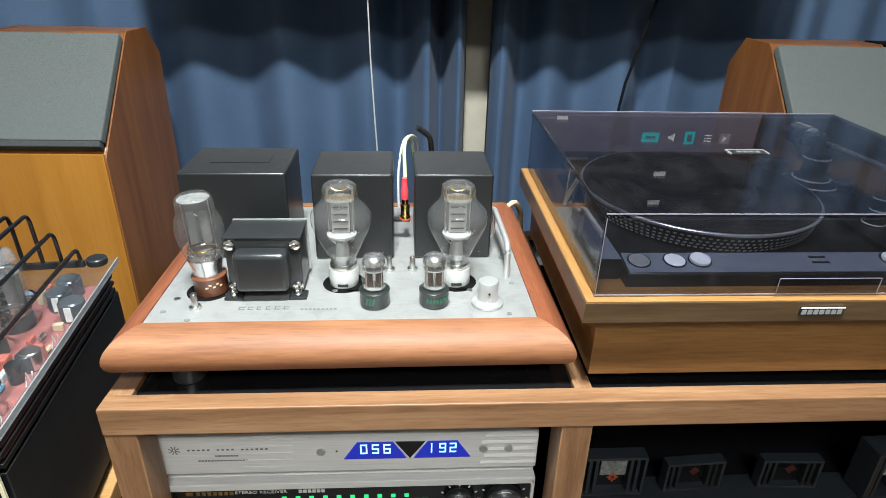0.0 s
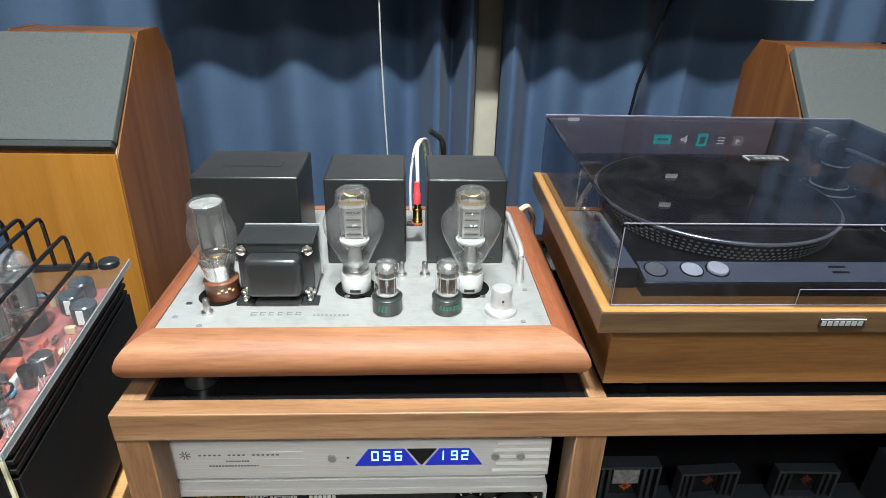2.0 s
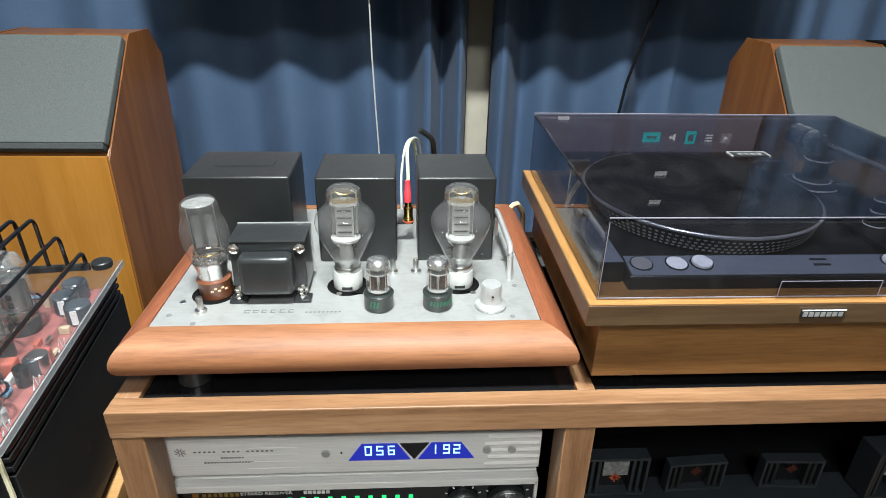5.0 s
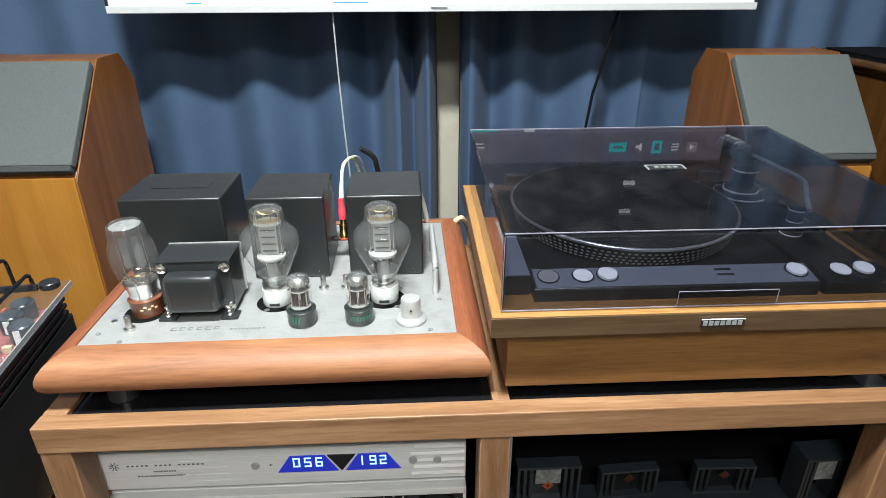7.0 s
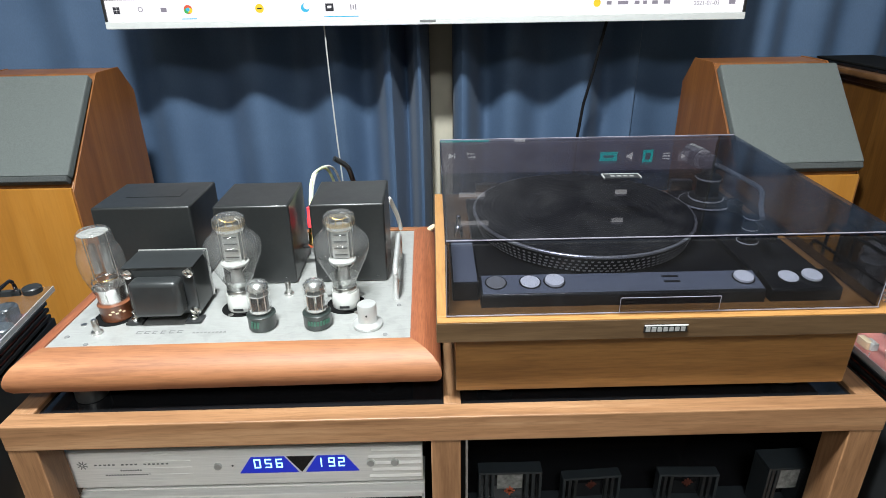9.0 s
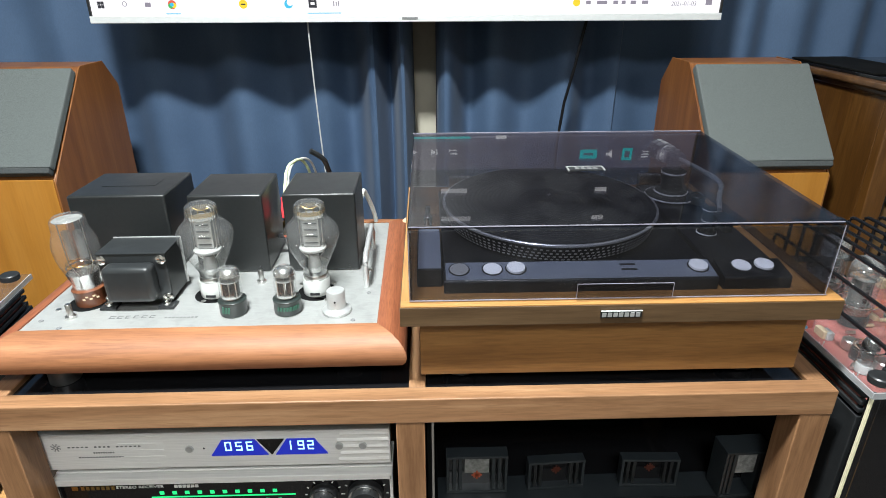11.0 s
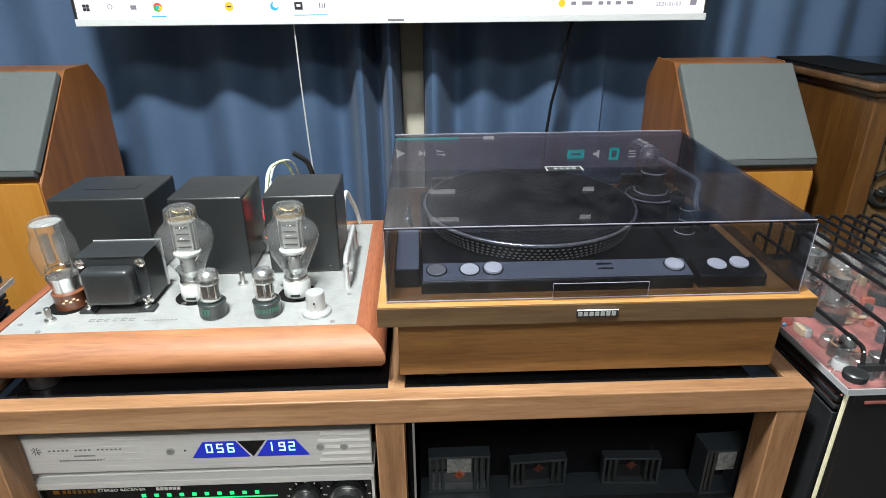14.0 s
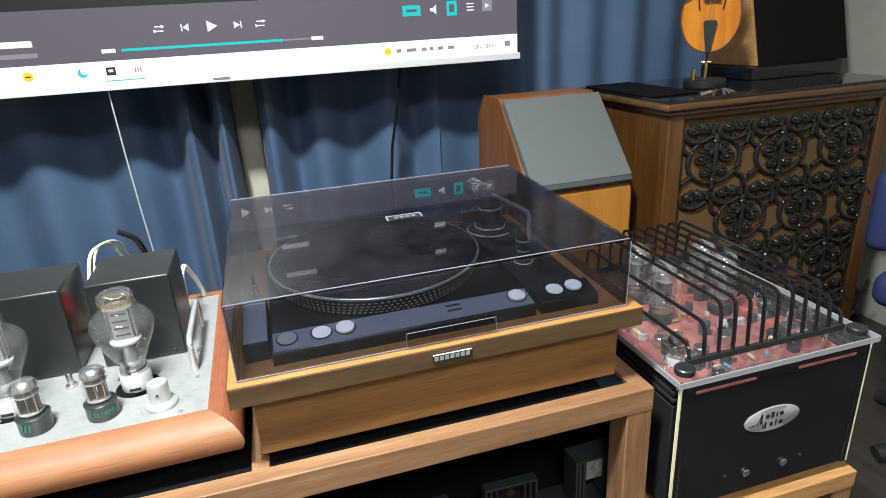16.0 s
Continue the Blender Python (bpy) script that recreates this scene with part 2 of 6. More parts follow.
# Wall tone kept dark so the room bounces less light.
M["dimwall"] = plain("grey_beige_dimmed_wall", (0.34, 0.32, 0.28), 0.8, 0, 0, 0.05, 20)
M["tvstrip"] = plain("silver_bezel", (0.72, 0.73, 0.72), 0.4, 0.2, 0, 0.03, 60, 0.0)
M["pcb"] = plain("red_circuit_board", (0.36, 0.115, 0.098), 0.5, 0, 0, 0.25, 50)
M["redcap"] = plain("red_film_capacitor", (0.50, 0.12, 0.08), 0.35, 0, 0.2, 0.12, 60, 0.0)
M["bluepart"] = plain("blue_resistor", (0.14, 0.38, 0.55), 0.4, 0, 0, 0.1, 60, 0.0)
M["capgrey"] = plain("dark_electrolytic_can", (0.05, 0.058, 0.066), 0.3, 0, 0.2, 0.1, 60, 0.0)
M["rubber"] = plain("black_rubber", (0.009, 0.009, 0.010), 0.7, 0, 0, 0.2, 60)
# Greyer than the plain rubber: the mat's soft reflection is put into its colour.
M["matgrey"] = plain("sheen_grey_rubber_mat", (0.019, 0.020, 0.022), 0.50, 0, 0, 0.25, 40)
M["thinsilver"] = clear("thin_silver_film", (0.72, 0.73, 0.72), 2.2, 0.06, 0.10)
M["ironwork"] = plain("black_cast_scrollwork", (0.014, 0.013, 0.011), 0.42, 0.0, 0.1, 0.25, 40, 0.1)
M["blackcloth"] = plain("brown_black_cloth", (0.007, 0.005, 0.004), 0.9, 0, 0, 0.3, 300, 0.4)
M["mesh"] = plain("brown_speaker_cloth", (0.125, 0.072, 0.030), 0.9, 0, 0, 0.25, 350, 0.5)
M["cream"] = plain("cream_stripe", (0.72, 0.66, 0.45), 0.5, 0, 0, 0.05, 60, 0.0)
M["navy"] = plain("navy_upholstery", (0.012, 0.020, 0.085), 0.8, 0, 0, 0.2, 200, 0.3)
M["violin"] = wood("violin_varnish", (0.42, 0.115, 0.006), (0.60, 0.200, 0.012), (0.68, 0.26, 0.022), "z", 5, 0.2, 0.6, 10.0, 0.15)
M["cablewhite"] = plain("white_cable", (0.72, 0.72, 0.68), 0.5, 0, 0, 0.06, 60, 0.0)
M["cordgrey"] = plain("pale_grey_cord", (0.50, 0.50, 0.48), 0.5, 0, 0, 0.06, 60, 0.0)
M["cableblue"] = plain("pale_green_cable", (0.62, 0.72, 0.42), 0.5, 0, 0, 0.3, 110, 0.0)
M["redplug"] = plain("red_sleeve", (0.72, 0.05, 0.06), 0.45, 0, 0, 0.1, 60, 0.0)
M["beige"] = plain("beige_plastic", (0.62, 0.47, 0.30), 0.5, 0, 0, 0.05, 60, 0.0)
M["bluelcd"] = glow("blue_display", (0.010, 0.022, 0.42), 1.0)
M["digit"] = glow("lit_digit", (0.40, 0.82, 1.0), 2.0)
M["greenlcd"] = glow("green_dial_light", (0.02, 0.75, 0.22), 1.3)
M["lampglow"] = glow("lamp_diffuser", (1.0, 0.98, 0.95), 6.0)
M["scrdark"] = glow("screen_near_black", (0.010, 0.008, 0.013), 1.0)
M["scrpanel"] = glow("screen_panel_grey", (0.125, 0.108, 0.146), 1.0)
M["scrwhite"] = glow("screen_white", (0.95, 0.94, 0.97), 1.08)
M["scricon"] = glow("screen_icon_white", (0.90, 0.90, 0.92), 1.0)
M["scrteal"] = glow("screen_teal", (0.0, 0.62, 0.62), 1.0)
M["scrgrey"] = glow("screen_grey", (0.28, 0.26, 0.32), 1.0)
M["scryellow"] = glow("screen_yellow", (0.95, 0.70, 0.03), 1.0)
M["scrblue"] = glow("screen_blue", (0.05, 0.55, 0.85), 1.0)
M["scrblack"] = glow("screen_black", (0.02, 0.02, 0.03), 1.0)
M["scrred"] = glow("screen_red", (0.8, 0.12, 0.06), 1.0)
M["scrgreen"] = glow("screen_green", (0.05, 0.5, 0.12), 1.0)


def curtain_cloth():
    k = Nodes("blue_curtain_cloth")
    v = k.coords((1, 1, 1))
    f = k.noise(v, 3.0, 4)
    col = k.ramp(f, [(0.3, (0.060, 0.106, 0.192)), (0.7, (0.082, 0.138, 0.236))])
    weave = k.noise(k.coords((420, 420, 160)), 1.0, 2)
    w = k.ramp(weave, [(0.3, (0.8, 0.8, 0.8)), (0.7, (1, 1, 1))])
    k.l(k.mix(col, w, 0.6), k.b.inputs["Base Color"])
    k.p(Roughness=0.75, Sheen_Weight=0.08, Sheen_Roughness=0.4)
    k.bump(weave, 0.25, 0.0005)
    return k.m


M["curtain"] = curtain_cloth()
for key in ("blackmatt", "blackcloth", "mesh", "rubber"):
    M[key].node_tree.nodes["Principled BSDF"].inputs["Specular IOR Level"].default_value = 0.12


# ---- mesh helpers ----
def flat_sides(bm, count):
    """Rounded edges are shaded smooth, the large sides flat."""
    for f in bm.faces:
        f.smooth = True
    for f in sorted(bm.faces, key=lambda g: -g.calc_area())[:count]:
        f.smooth = False
    return bm


def bx(x0, x1, y0, y1, z0, z1, bev=0.0015, seg=2):
    bm = bmesh.new()
    bmesh.ops.create_cube(bm, size=1.0)
    for v in bm.verts:
        v.co = ((x0 + x1) / 2 + v.co.x * (x1 - x0), (y0 + y1) / 2 + v.co.y * (y1 - y0), (z0 + z1) / 2 + v.co.z * (z1 - z0))
    if bev:
        bmesh.ops.bevel(bm, geom=bm.edges[:], offset=bev, segments=seg, affect="EDGES", profile=0.5)
    return flat_sides(bm, 6)


def lathe(profile, cx=0.0, cy=0.0, n=28, sx=1.0):
    """A turned body: rings of (radius, height); a radius of 0 closes an end."""
    bm = bmesh.new()
    rings = []
    for r, z in profile:
        if r <= 1e-6:
            rings.append([bm.verts.new((cx, cy, z))])
        else:
            rings.append([bm.verts.new((cx + r * sx * math.cos(2 * math.pi * i / n), cy + r * math.sin(2 * math.pi * i / n), z)) for i in range(n)])
    for a, b in zip(rings, rings[1:]):
        for i in range(n):
            j = (i + 1) % n
            if len(a) == 1 and len(b) == 1:
                continue
            if len(a) == 1:
                bm.faces.new((a[0], b[j], b[i]))
            elif len(b) == 1:
                bm.faces.new((a[i], a[j], b[0]))
            else:
                bm.faces.new((a[i], a[j], b[j], b[i]))
    bmesh.ops.recalc_face_normals(bm, faces=bm.faces[:])
    return flat_sides(bm, 0)


def cyl(r, z0, z1, cx=0.0, cy=0.0, n=24, bev=0.0008):
    b = min(bev, r * 0.4, abs(z1 - z0) * 0.4)
    return lathe([(0, z0), (r - b, z0), (r, z0 + b), (r, z1 - b), (r - b, z1), (0, z1)], cx, cy, n)


def tube(points, r, n=8):
    """A round rod along points, with closed ends."""
    bm = bmesh.new()
    pts = [Vector(p) for p in points]
    rings = []
    for i, p in enumerate(pts):
        d = (pts[min(i + 1, len(pts) - 1)] - pts[max(i - 1, 0)]).normalized()
        up = Vector((0, 0, 1)) if abs(d.z) < 0.9 else Vector((1, 0, 0))
        a = d.cross(up).normalized()
        b = a.cross(d).normalized()
        rings.append([bm.verts.new(p + r * (math.cos(2 * math.pi * k / n) * a + math.sin(2 * math.pi * k / n) * b)) for k in range(n)])
    for q, w in zip(rings, rings[1:]):
        for k in range(n):
            bm.faces.new((q[k], q[(k + 1) % n], w[(k + 1) % n], w[k]))
    bm.faces.new(rings[0])
    bm.faces.new(rings[-1])
    bmesh.ops.recalc_face_normals(bm, faces=bm.faces[:])
    return flat_sides(bm, 0)


def round_path(points, radius, steps=5):
    """The points with each inner corner rounded off."""
    pts = [Vector(p) for p in points]
    out = [pts[0]]
    for a, b, c in zip(pts, pts[1:], pts[2:]):
        r = min(radius, (a - b).length * 0.45, (c - b).length * 0.45)
        s, e = b + (a - b).normalized() * r, b + (c - b).normalized() * r
        for i in range(steps + 1):
            t = i / steps
            out.append(s * (1 - t) ** 2 + b * 2 * t * (1 - t) + e * t * t)
    out.append(pts[-1])
    return out


def prism(outline, lo, hi, axis="x", bev=0.0015):
    """An outline in the two other axes, drawn out along axis from lo to hi."""
    bm = bmesh.new()

    def at(u, v, w):
        return {"x": (w, u, v), "y": (u, w, v), "z": (u, v, w)}[axis]
    a = [bm.verts.new(at(u, v, lo)) for u, v in outline]
    b = [bm.verts.new(at(u, v, hi)) for u, v in outline]
    n = len(a)
    bm.faces.new(a)
    bm.faces.new(b)
    for i in range(n):
        bm.faces.new((a[i], a[(i + 1) % n], b[(i + 1) % n], b[i]))
    bmesh.ops.recalc_face_normals(bm, faces=bm.faces[:])
    if bev:
        bmesh.ops.bevel(bm, geom=bm.edges[:], offset=bev, segments=2, affect="EDGES", profile=0.5)
    return flat_sides(bm, n + 2)


def turned(bm, m):
    bmesh.ops.transform(bm, matrix=m, verts=bm.verts[:])
    return bm


def joined(*bms):
    out = bmesh.new()
    for b in bms:
        me = bpy.data.meshes.new("tmp")
        b.to_mesh(me)
        b.free()
        out.from_mesh(me)
        bpy.data.meshes.remove(me)
    return out


def mesh_of(name, bm, material, smooth=True):
    if smooth and not any(f.smooth for f in bm.faces):
        flat_sides(bm, 0)
    me = bpy.data.meshes.new(name)
    bm.to_mesh(me)
    bm.free()
    me.materials.append(material)
    if smooth:
        flags = [p.use_smooth for p in me.polygons]
        me.set_sharp_from_angle(angle=radians(38))
        me.polygons.foreach_set("use_smooth", flags)
    return me


def thing(name, m, label, category, group=""):
    ob = new(name)
    ob.empty_display_size = 0.05
    ob.matrix_world = m
    return tagged(ob, label, category, group)


def single(name, bm, material, label, category, group="", m=None, kind=""):
    ob = new(name, mesh_of(name, bm, material))
    if m is not None:
        ob.matrix_world = m
    return tagged(ob, label, category, group, kind)


def part(name, bm, material, parent, label="", kind=""):
    ob = new(name, mesh_of(name, bm, material))
    ob.parent = parent
    return tagged(ob, label, kind=kind)


def structure(name, bm, material, label, category="setting"):
    return tagged(new(name, mesh_of(name, bm, material)), label, category, kind="structure")


def lettering(name, text, size, x, y, z, material, parent, lean=90.0, turn=0.0, wide=1.0, deep=0.0002):
    cu = bpy.data.curves.new(name, "FONT")
    cu.body, cu.size, cu.extrude, cu.align_x, cu.align_y = text, size, deep, "CENTER", "CENTER"
    cu.materials.append(material)
    ob = new(name, cu)
    ob.parent = parent
    ob.matrix_basis = pose(x, y, z, lean, 0, turn) @ Matrix.Diagonal((wide, 1, 1, 1))
    return ob


# ---- the room ----
XL, XR, YB, YF, ZC = -1.75, 2.42, 2.105, -2.0, 2.42
structure("floor", bx(XL - 0.1, XR + 0.1, YF - 0.1, YB + 0.1, -0.08, 0, 0), M["floorwood"], "dark brown wooden floor of the listening room", "floor")
structure("ceiling", bx(XL - 0.1, XR + 0.1, YF - 0.1, YB + 0.1, ZC, ZC + 0.08, 0), M["paint"], "plain white painted ceiling", "ceiling")
structure("wall_north", bx(XL - 0.1, XR + 0.1, YB, YB + 0.1, 0, ZC, 0), M["wall"], "beige wall behind the blue curtains", "wall")
# South and west walls are unseen; their dark tone holds back fill light.
structure("wall_south", bx(XL - 0.1, XR + 0.1, YF - 0.1, YF, 0, ZC, 0), M["dimwall"], "unseen plain wall, darkened to cut bounced light", "wall")
structure("wall_west", bx(XL - 0.1, XL, YF, YB, 0, ZC, 0), M["dimwall"], "unseen plain wall, darkened to cut bounced light", "wall")
structure("wall_east", bx(XR, XR + 0.1, YF, YB, 0, ZC, 0), M["dimwall"], "wall beside the cabinet, darkened like the unseen walls", "wall")


def ceiling_light(x, y, w, d):
    t = thing("ceiling_light", pose(x, y, 2.33), "flat white ceiling light with a lit diffuser", "lamp")
    part("frame", joined(bx(-w / 2 - 0.02, w / 2 + 0.02, -d / 2 - 0.02, -d / 2, 0, 0.09), bx(-w / 2 - 0.02, w / 2 + 0.02, d / 2, d / 2 + 0.02, 0, 0.09),
                         bx(-w / 2 - 0.02, -w / 2, -d / 2, d / 2, 0, 0.09), bx(w / 2, w / 2 + 0.02, -d / 2, d / 2, 0, 0.09)), M["paint"], t)
    part("diffuser", bx(-w / 2, w / 2, -d / 2, d / 2, 0.01, 0.03), M["lampglow"], t, "lit white diffuser")


ceiling_light(0.26, 0.30, 0.42, 0.34)
ceiling_light(0.45, -0.95, 0.9, 0.5)


# ---- curtains ----
def curtain(name, crests, x0, x1, seed):
    """Hanging cloth with rounded folds whose fronts lie at the crests."""
    rnd = random.Random(seed)
    bm = bmesh.new()
    cs = sorted(crests)
    depth = [rnd.uniform(0.75, 1.0) for _ in cs]
    nx, nz = int((x1 - x0) / 0.006), 40
    grid = []
    for j in range(nz + 1):
        z = 0.03 + (2.36 - 0.03) * j / nz
        row = []
        for i in range(nx + 1):
            x = x0 + (x1 - x0) * i / nx
            h = -1.0
            for a, b, da, db in zip(cs, cs[1:], depth, depth[1:]):
                if a <= x <= b:
                    u = (x - a) / (b - a)
                    amp = da * (1 - u) + db * u
                    h = amp * math.cos(2 * math.pi * u) * (1.25 if b - a < 0.135 else min(1.15, 0.45 + (b - a) / 0.22))
                    if a > 1.0 or b < -0.5:
                        h *= 0.5
                    break
            wob = 0.006 * noise.noise(Vector((x * 3, z * 1.4, seed)))
            sway = 0.010 * noise.noise(Vector((x * 2, z * 1.1, seed + 9)))
            fwd = 0.088 * math.exp(-((x - 0.382) / 0.028) ** 2) + 0.082 * math.exp(-((x - 0.297) / 0.028) ** 2) + 0.060 * math.exp(-((x - 0.510) / 0.045) ** 2) + 0.030 * math.exp(-((x - 0.87) / 0.11) ** 2)
            row.append(bm.verts.new((x + sway, 2.030 - fwd - 0.035 * h + wob, z)))
        grid.append(row)
    for a, b in zip(grid, grid[1:]):
        for i in range(nx):
            bm.faces.new((a[i], a[i + 1], b[i + 1], b[i]))
    ob = single(name, bm, M["curtain"], "floor-length blue cloth curtain hanging in soft folds", "curtain", "curtains")
    sol = ob.modifiers.new("cloth", "SOLIDIFY")
    sol.thickness, sol.offset = 0.002, 1.0
    return ob


curtain("curtain", [-1.85, -1.60, -1.38, -1.15, -0.86, -0.61, -0.360, -0.108, 0.138, 0.297, 0.384, 0.46], -1.72, 0.411, 3)
curtain("curtain", [0.40, 0.506, 0.658, 0.872, 1.030, 1.26, 1.41, 1.56, 1.73, 1.88, 2.03, 2.20, 2.38, 2.6], 0.479, 2.38, 8)
rail = thing("curtain_rail", pose(0, 0, 0), "slim white curtain rail under the ceiling", "curtain rail")
part("rail", bx(XL + 0.02, XR - 0.02, 2.015, 2.055, 2.365, 2.385), M["paint"], rail)
for bxp in (-1.4, -0.4, 0.6, 1.6):
    part("bracket", bx(bxp - 0.01, bxp + 0.01, 2.02, 2.05, 2.385, 2.42), M["paint"], rail)


# ---- television ----
def television():
    x0, x1, z0, yf = -0.39, 1.208, 0.947, 1.775
    h = 0.92
    tv = thing("television", pose(0, yf, z0), "large flat television with a silver lower bezel, showing a music player", "television")
    part("housing", joined(bx(x0, x1, 0.004, 0.03, 0.0, h), bx(x0 + 0.2, x1 - 0.2, 0.03, 0.06, 0.15, h - 0.15, 0.01)), M["black"], tv, "thin black housing")
    part("wall_bracket", joined(bx(0.30, 0.52, 0.06, 0.10, 0.35, 0.65), bx(0.43, 0.47, 0.10, 0.465, 0.42, 0.56)), M["black"], tv)
    part("lower_bezel", bx(x0, x1, -0.008, 0.004, 0.0, 0.017), M["tvstrip"], tv, "silver-white lower bezel strip")
    part("bezel_mark", bx(0.39, 0.43, -0.0095, -0.008, 0.006, 0.011, 0), M["print"], tv)
    for nm, b in (("side_bezel", bx(x0, x0 + 0.006, -0.006, 0.004, 0.017, h)), ("side_bezel", bx(x1 - 0.006, x1, -0.006, 0.004, 0.017, h)), ("top_bezel", bx(x0, x1, -0.006, 0.004, h, h + 0.006))):
        part(nm, b, M["black"], tv)
    sx0, sx1 = x0 + 0.006, x1 - 0.006
    scr = part("screen", bx(sx0, sx1, 0.0, 0.004, 0.017, h, 0), M["scrdark"], tv, "lit screen with a dark player window")
    part("taskbar", bx(sx0, sx1, -0.0012, 0.0, 0.017, 0.0665, 0), M["scrwhite"], scr, "white task bar")
    part("player_panel", bx(sx0, sx1, -0.0010, 0.0, 0.0665, 0.182, 0), M["scrpanel"], scr, "purple-grey player panel")

    def flat(name, cx, cz, w, hh, mat, y=-0.0022):
        return part(name, bx(cx - w / 2, cx + w / 2, y, y + 0.0008, cz - hh / 2, cz + hh / 2, 0), mat, scr)

    def disc(name, cx, cz, r, mat, y=-0.0022):
        return part(name, turned(cyl(r, 0, 0.0008, n=20, bev=0), Matrix.Translation((cx, y + 0.0008, cz)) @ pose(0, 0, 0, 90)), mat, scr)

    tz = 0.043
    for q, (dx, dz) in enumerate(((-1, -1), (-1, 1), (1, -1), (1, 1))):
        flat("start_tile", x0 + 0.032 + dx * 0.0042, tz + dz * 0.0042, 0.0075, 0.0075, M["scrblack"])
    part("search_ring", turned(lathe([(0.0045, 0), (0.006, 0), (0.006, 0.0008), (0.0045, 0.0008), (0.0045, 0)], n=18), Matrix.Translation((x0 + 0.091, -0.0014, tz + 0.002)) @ pose(0, 0, 0, 90)), M["scrgrey"], scr)
    flat("task_icon", x0 + 0.148, tz, 0.014, 0.010, M["scrgrey"])
    disc("browser_ring", x0 + 0.208, tz, 0.0105, M["scrred"])
    disc("browser_ring", x0 + 0.2045, tz - 0.003, 0.0062, M["scrgreen"], -0.0026)
    disc("browser_ring", x0 + 0.2125, tz - 0.002, 0.0060, M["scryellow"], -0.0029)
    disc("browser_dot", x0 + 0.208, tz, 0.0045, M["scrblue"], -0.0033)
    flat("task_underline", x0 + 0.208, 0.0215, 0.036, 0.0022, M["scrblue"])
    disc("chat_icon", x0 + 0.384, tz, 0.0105, M["scryellow"])
    flat("chat_bar", x0 + 0.384, tz, 0.011, 0.003, M["scrblack"], -0.003)
    disc("edge_icon", x0 + 0.497, tz, 0.0105, M["scrblue"])
    disc("edge_bite", x0 + 0.501, tz + 0.004, 0.0080, M["scrwhite"], -0.003)
    flat("player_icon", x0 + 0.557, tz, 0.020, 0.018, M["scrblack"])
    flat("player_glyph", x0 + 0.557, tz + 0.001, 0.010, 0.006, M["scrwhite"], -0.003)
    flat("task_underline", x0 + 0.585, 0.0215, 0.085, 0.0022, M["scrblue"])
    for k, w in enumerate((0.004, 0.004, 0.004)):
        flat("level_bar", x0 + 0.610 + 0.006 * k, tz, 0.0025, 0.012 - 0.003 * (k % 2), M["scrgrey"])
    disc("weather_icon", x1 - 0.375, tz, 0.009, M["scryellow"])
    for dx, w in ((0.345, 0.012), (0.31, 0.026), (0.275, 0.012), (0.255, 0.010), (0.23, 0.014), (0.20, 0.016)):
        flat("tray_glyph", x1 - dx, tz, w, 0.008, M["scrgrey"])
    lettering("date", "2021-01-03", 0.014, x1 - 0.10, -0.0022, tz - 0.004, M["scrgrey"], scr)
    flat("notice_icon", x1 - 0.036, tz, 0.016, 0.014, M["scrgrey"])
    # the player
    flat("progress_track", 0.42, 0.088, 0.440, 0.0038, M["scrgrey"])
    flat("progress_bar", 0.385, 0.088, 0.370, 0.0062, M["scrteal"], -0.003)
    for cx in (0.172, 0.655):
        flat("time_bar", cx, 0.088, 0.030, 0.009, M["scricon"])
    flat("title_bar", -0.05, 0.113, 0.14, 0.014, M["scricon"])
    flat("title_bar", -0.02, 0.088, 0.09, 0.010, M["scrgrey"])
    pz = 0.130

    def tri(name, cx, cz, s, mat=None):
        part(name, prism([(cx - s * 0.45, cz - s * 0.55), (cx + s * 0.55, cz), (cx - s * 0.45, cz + s * 0.55)], -0.0024, -0.0016, "y", 0), mat or M["scricon"], scr)
    tri("play_icon", 0.408, pz, 0.024)
    tri("next_icon", 0.466, pz, 0.015)
    flat("next_bar", 0.476, pz, 0.003, 0.016, M["scricon"])
    part("back_icon", prism([(0.356, pz - 0.009), (0.342, pz), (0.356, pz + 0.009)], -0.0024, -0.0016, "y", 0), M["scricon"], scr)
    flat("back_bar", 0.340, pz, 0.003, 0.016, M["scricon"])
    for cx in (0.290, 0.522):
        for s in (-1, 1):
            flat("loop_bar", cx, pz + s * 0.005, 0.018, 0.003, M["scricon"])
            tri("loop_tip", cx + s * 0.009, pz + s * 0.005, 0.008)
    flat("quality_badge", 0.905, 0.140, 0.048, 0.026, M["scrteal"])
    flat("quality_bar", 0.905, 0.140, 0.028, 0.007, M["scrpanel"], -0.003)
    part("volume_icon", prism([(0.955, 0.136), (0.962, 0.136), (0.972, 0.128), (0.972, 0.152), (0.962, 0.144), (0.955, 0.144)], -0.0024, -0.0016, "y", 0), M["scricon"], scr)
    flat("device_icon", 1.015, 0.141, 0.028, 0.036, M["scrteal"])
    flat("device_glyph", 1.015, 0.141, 0.014, 0.020, M["scrpanel"], -0.003)
    for k in (-1, 0, 1):
        flat("queue_bar", 1.067, 0.142 + 0.008 * k, 0.020, 0.003, M["scricon"])
    flat("collapse_box", 1.115, 0.143, 0.028, 0.028, M["scrgrey"])
    tri("collapse_tip", 1.115, 0.143, 0.012)
    # the track list above the player
    for r in range(8):
        cz = 0.247 + 0.089 * r
        flat("list_bar", -0.15 + 0.02 * (r % 3), cz, 0.20 + 0.03 * (r % 4), 0.013, M["scrgrey"])
        flat("artist_bar", 0.525 + 0.006 * (r % 3), cz, 0.075 + 0.012 * (r % 3), 0.014, M["scricon"])
        flat("list_time", 0.953, cz, 0.034, 0.013, M["scricon"])
    return tv


television()


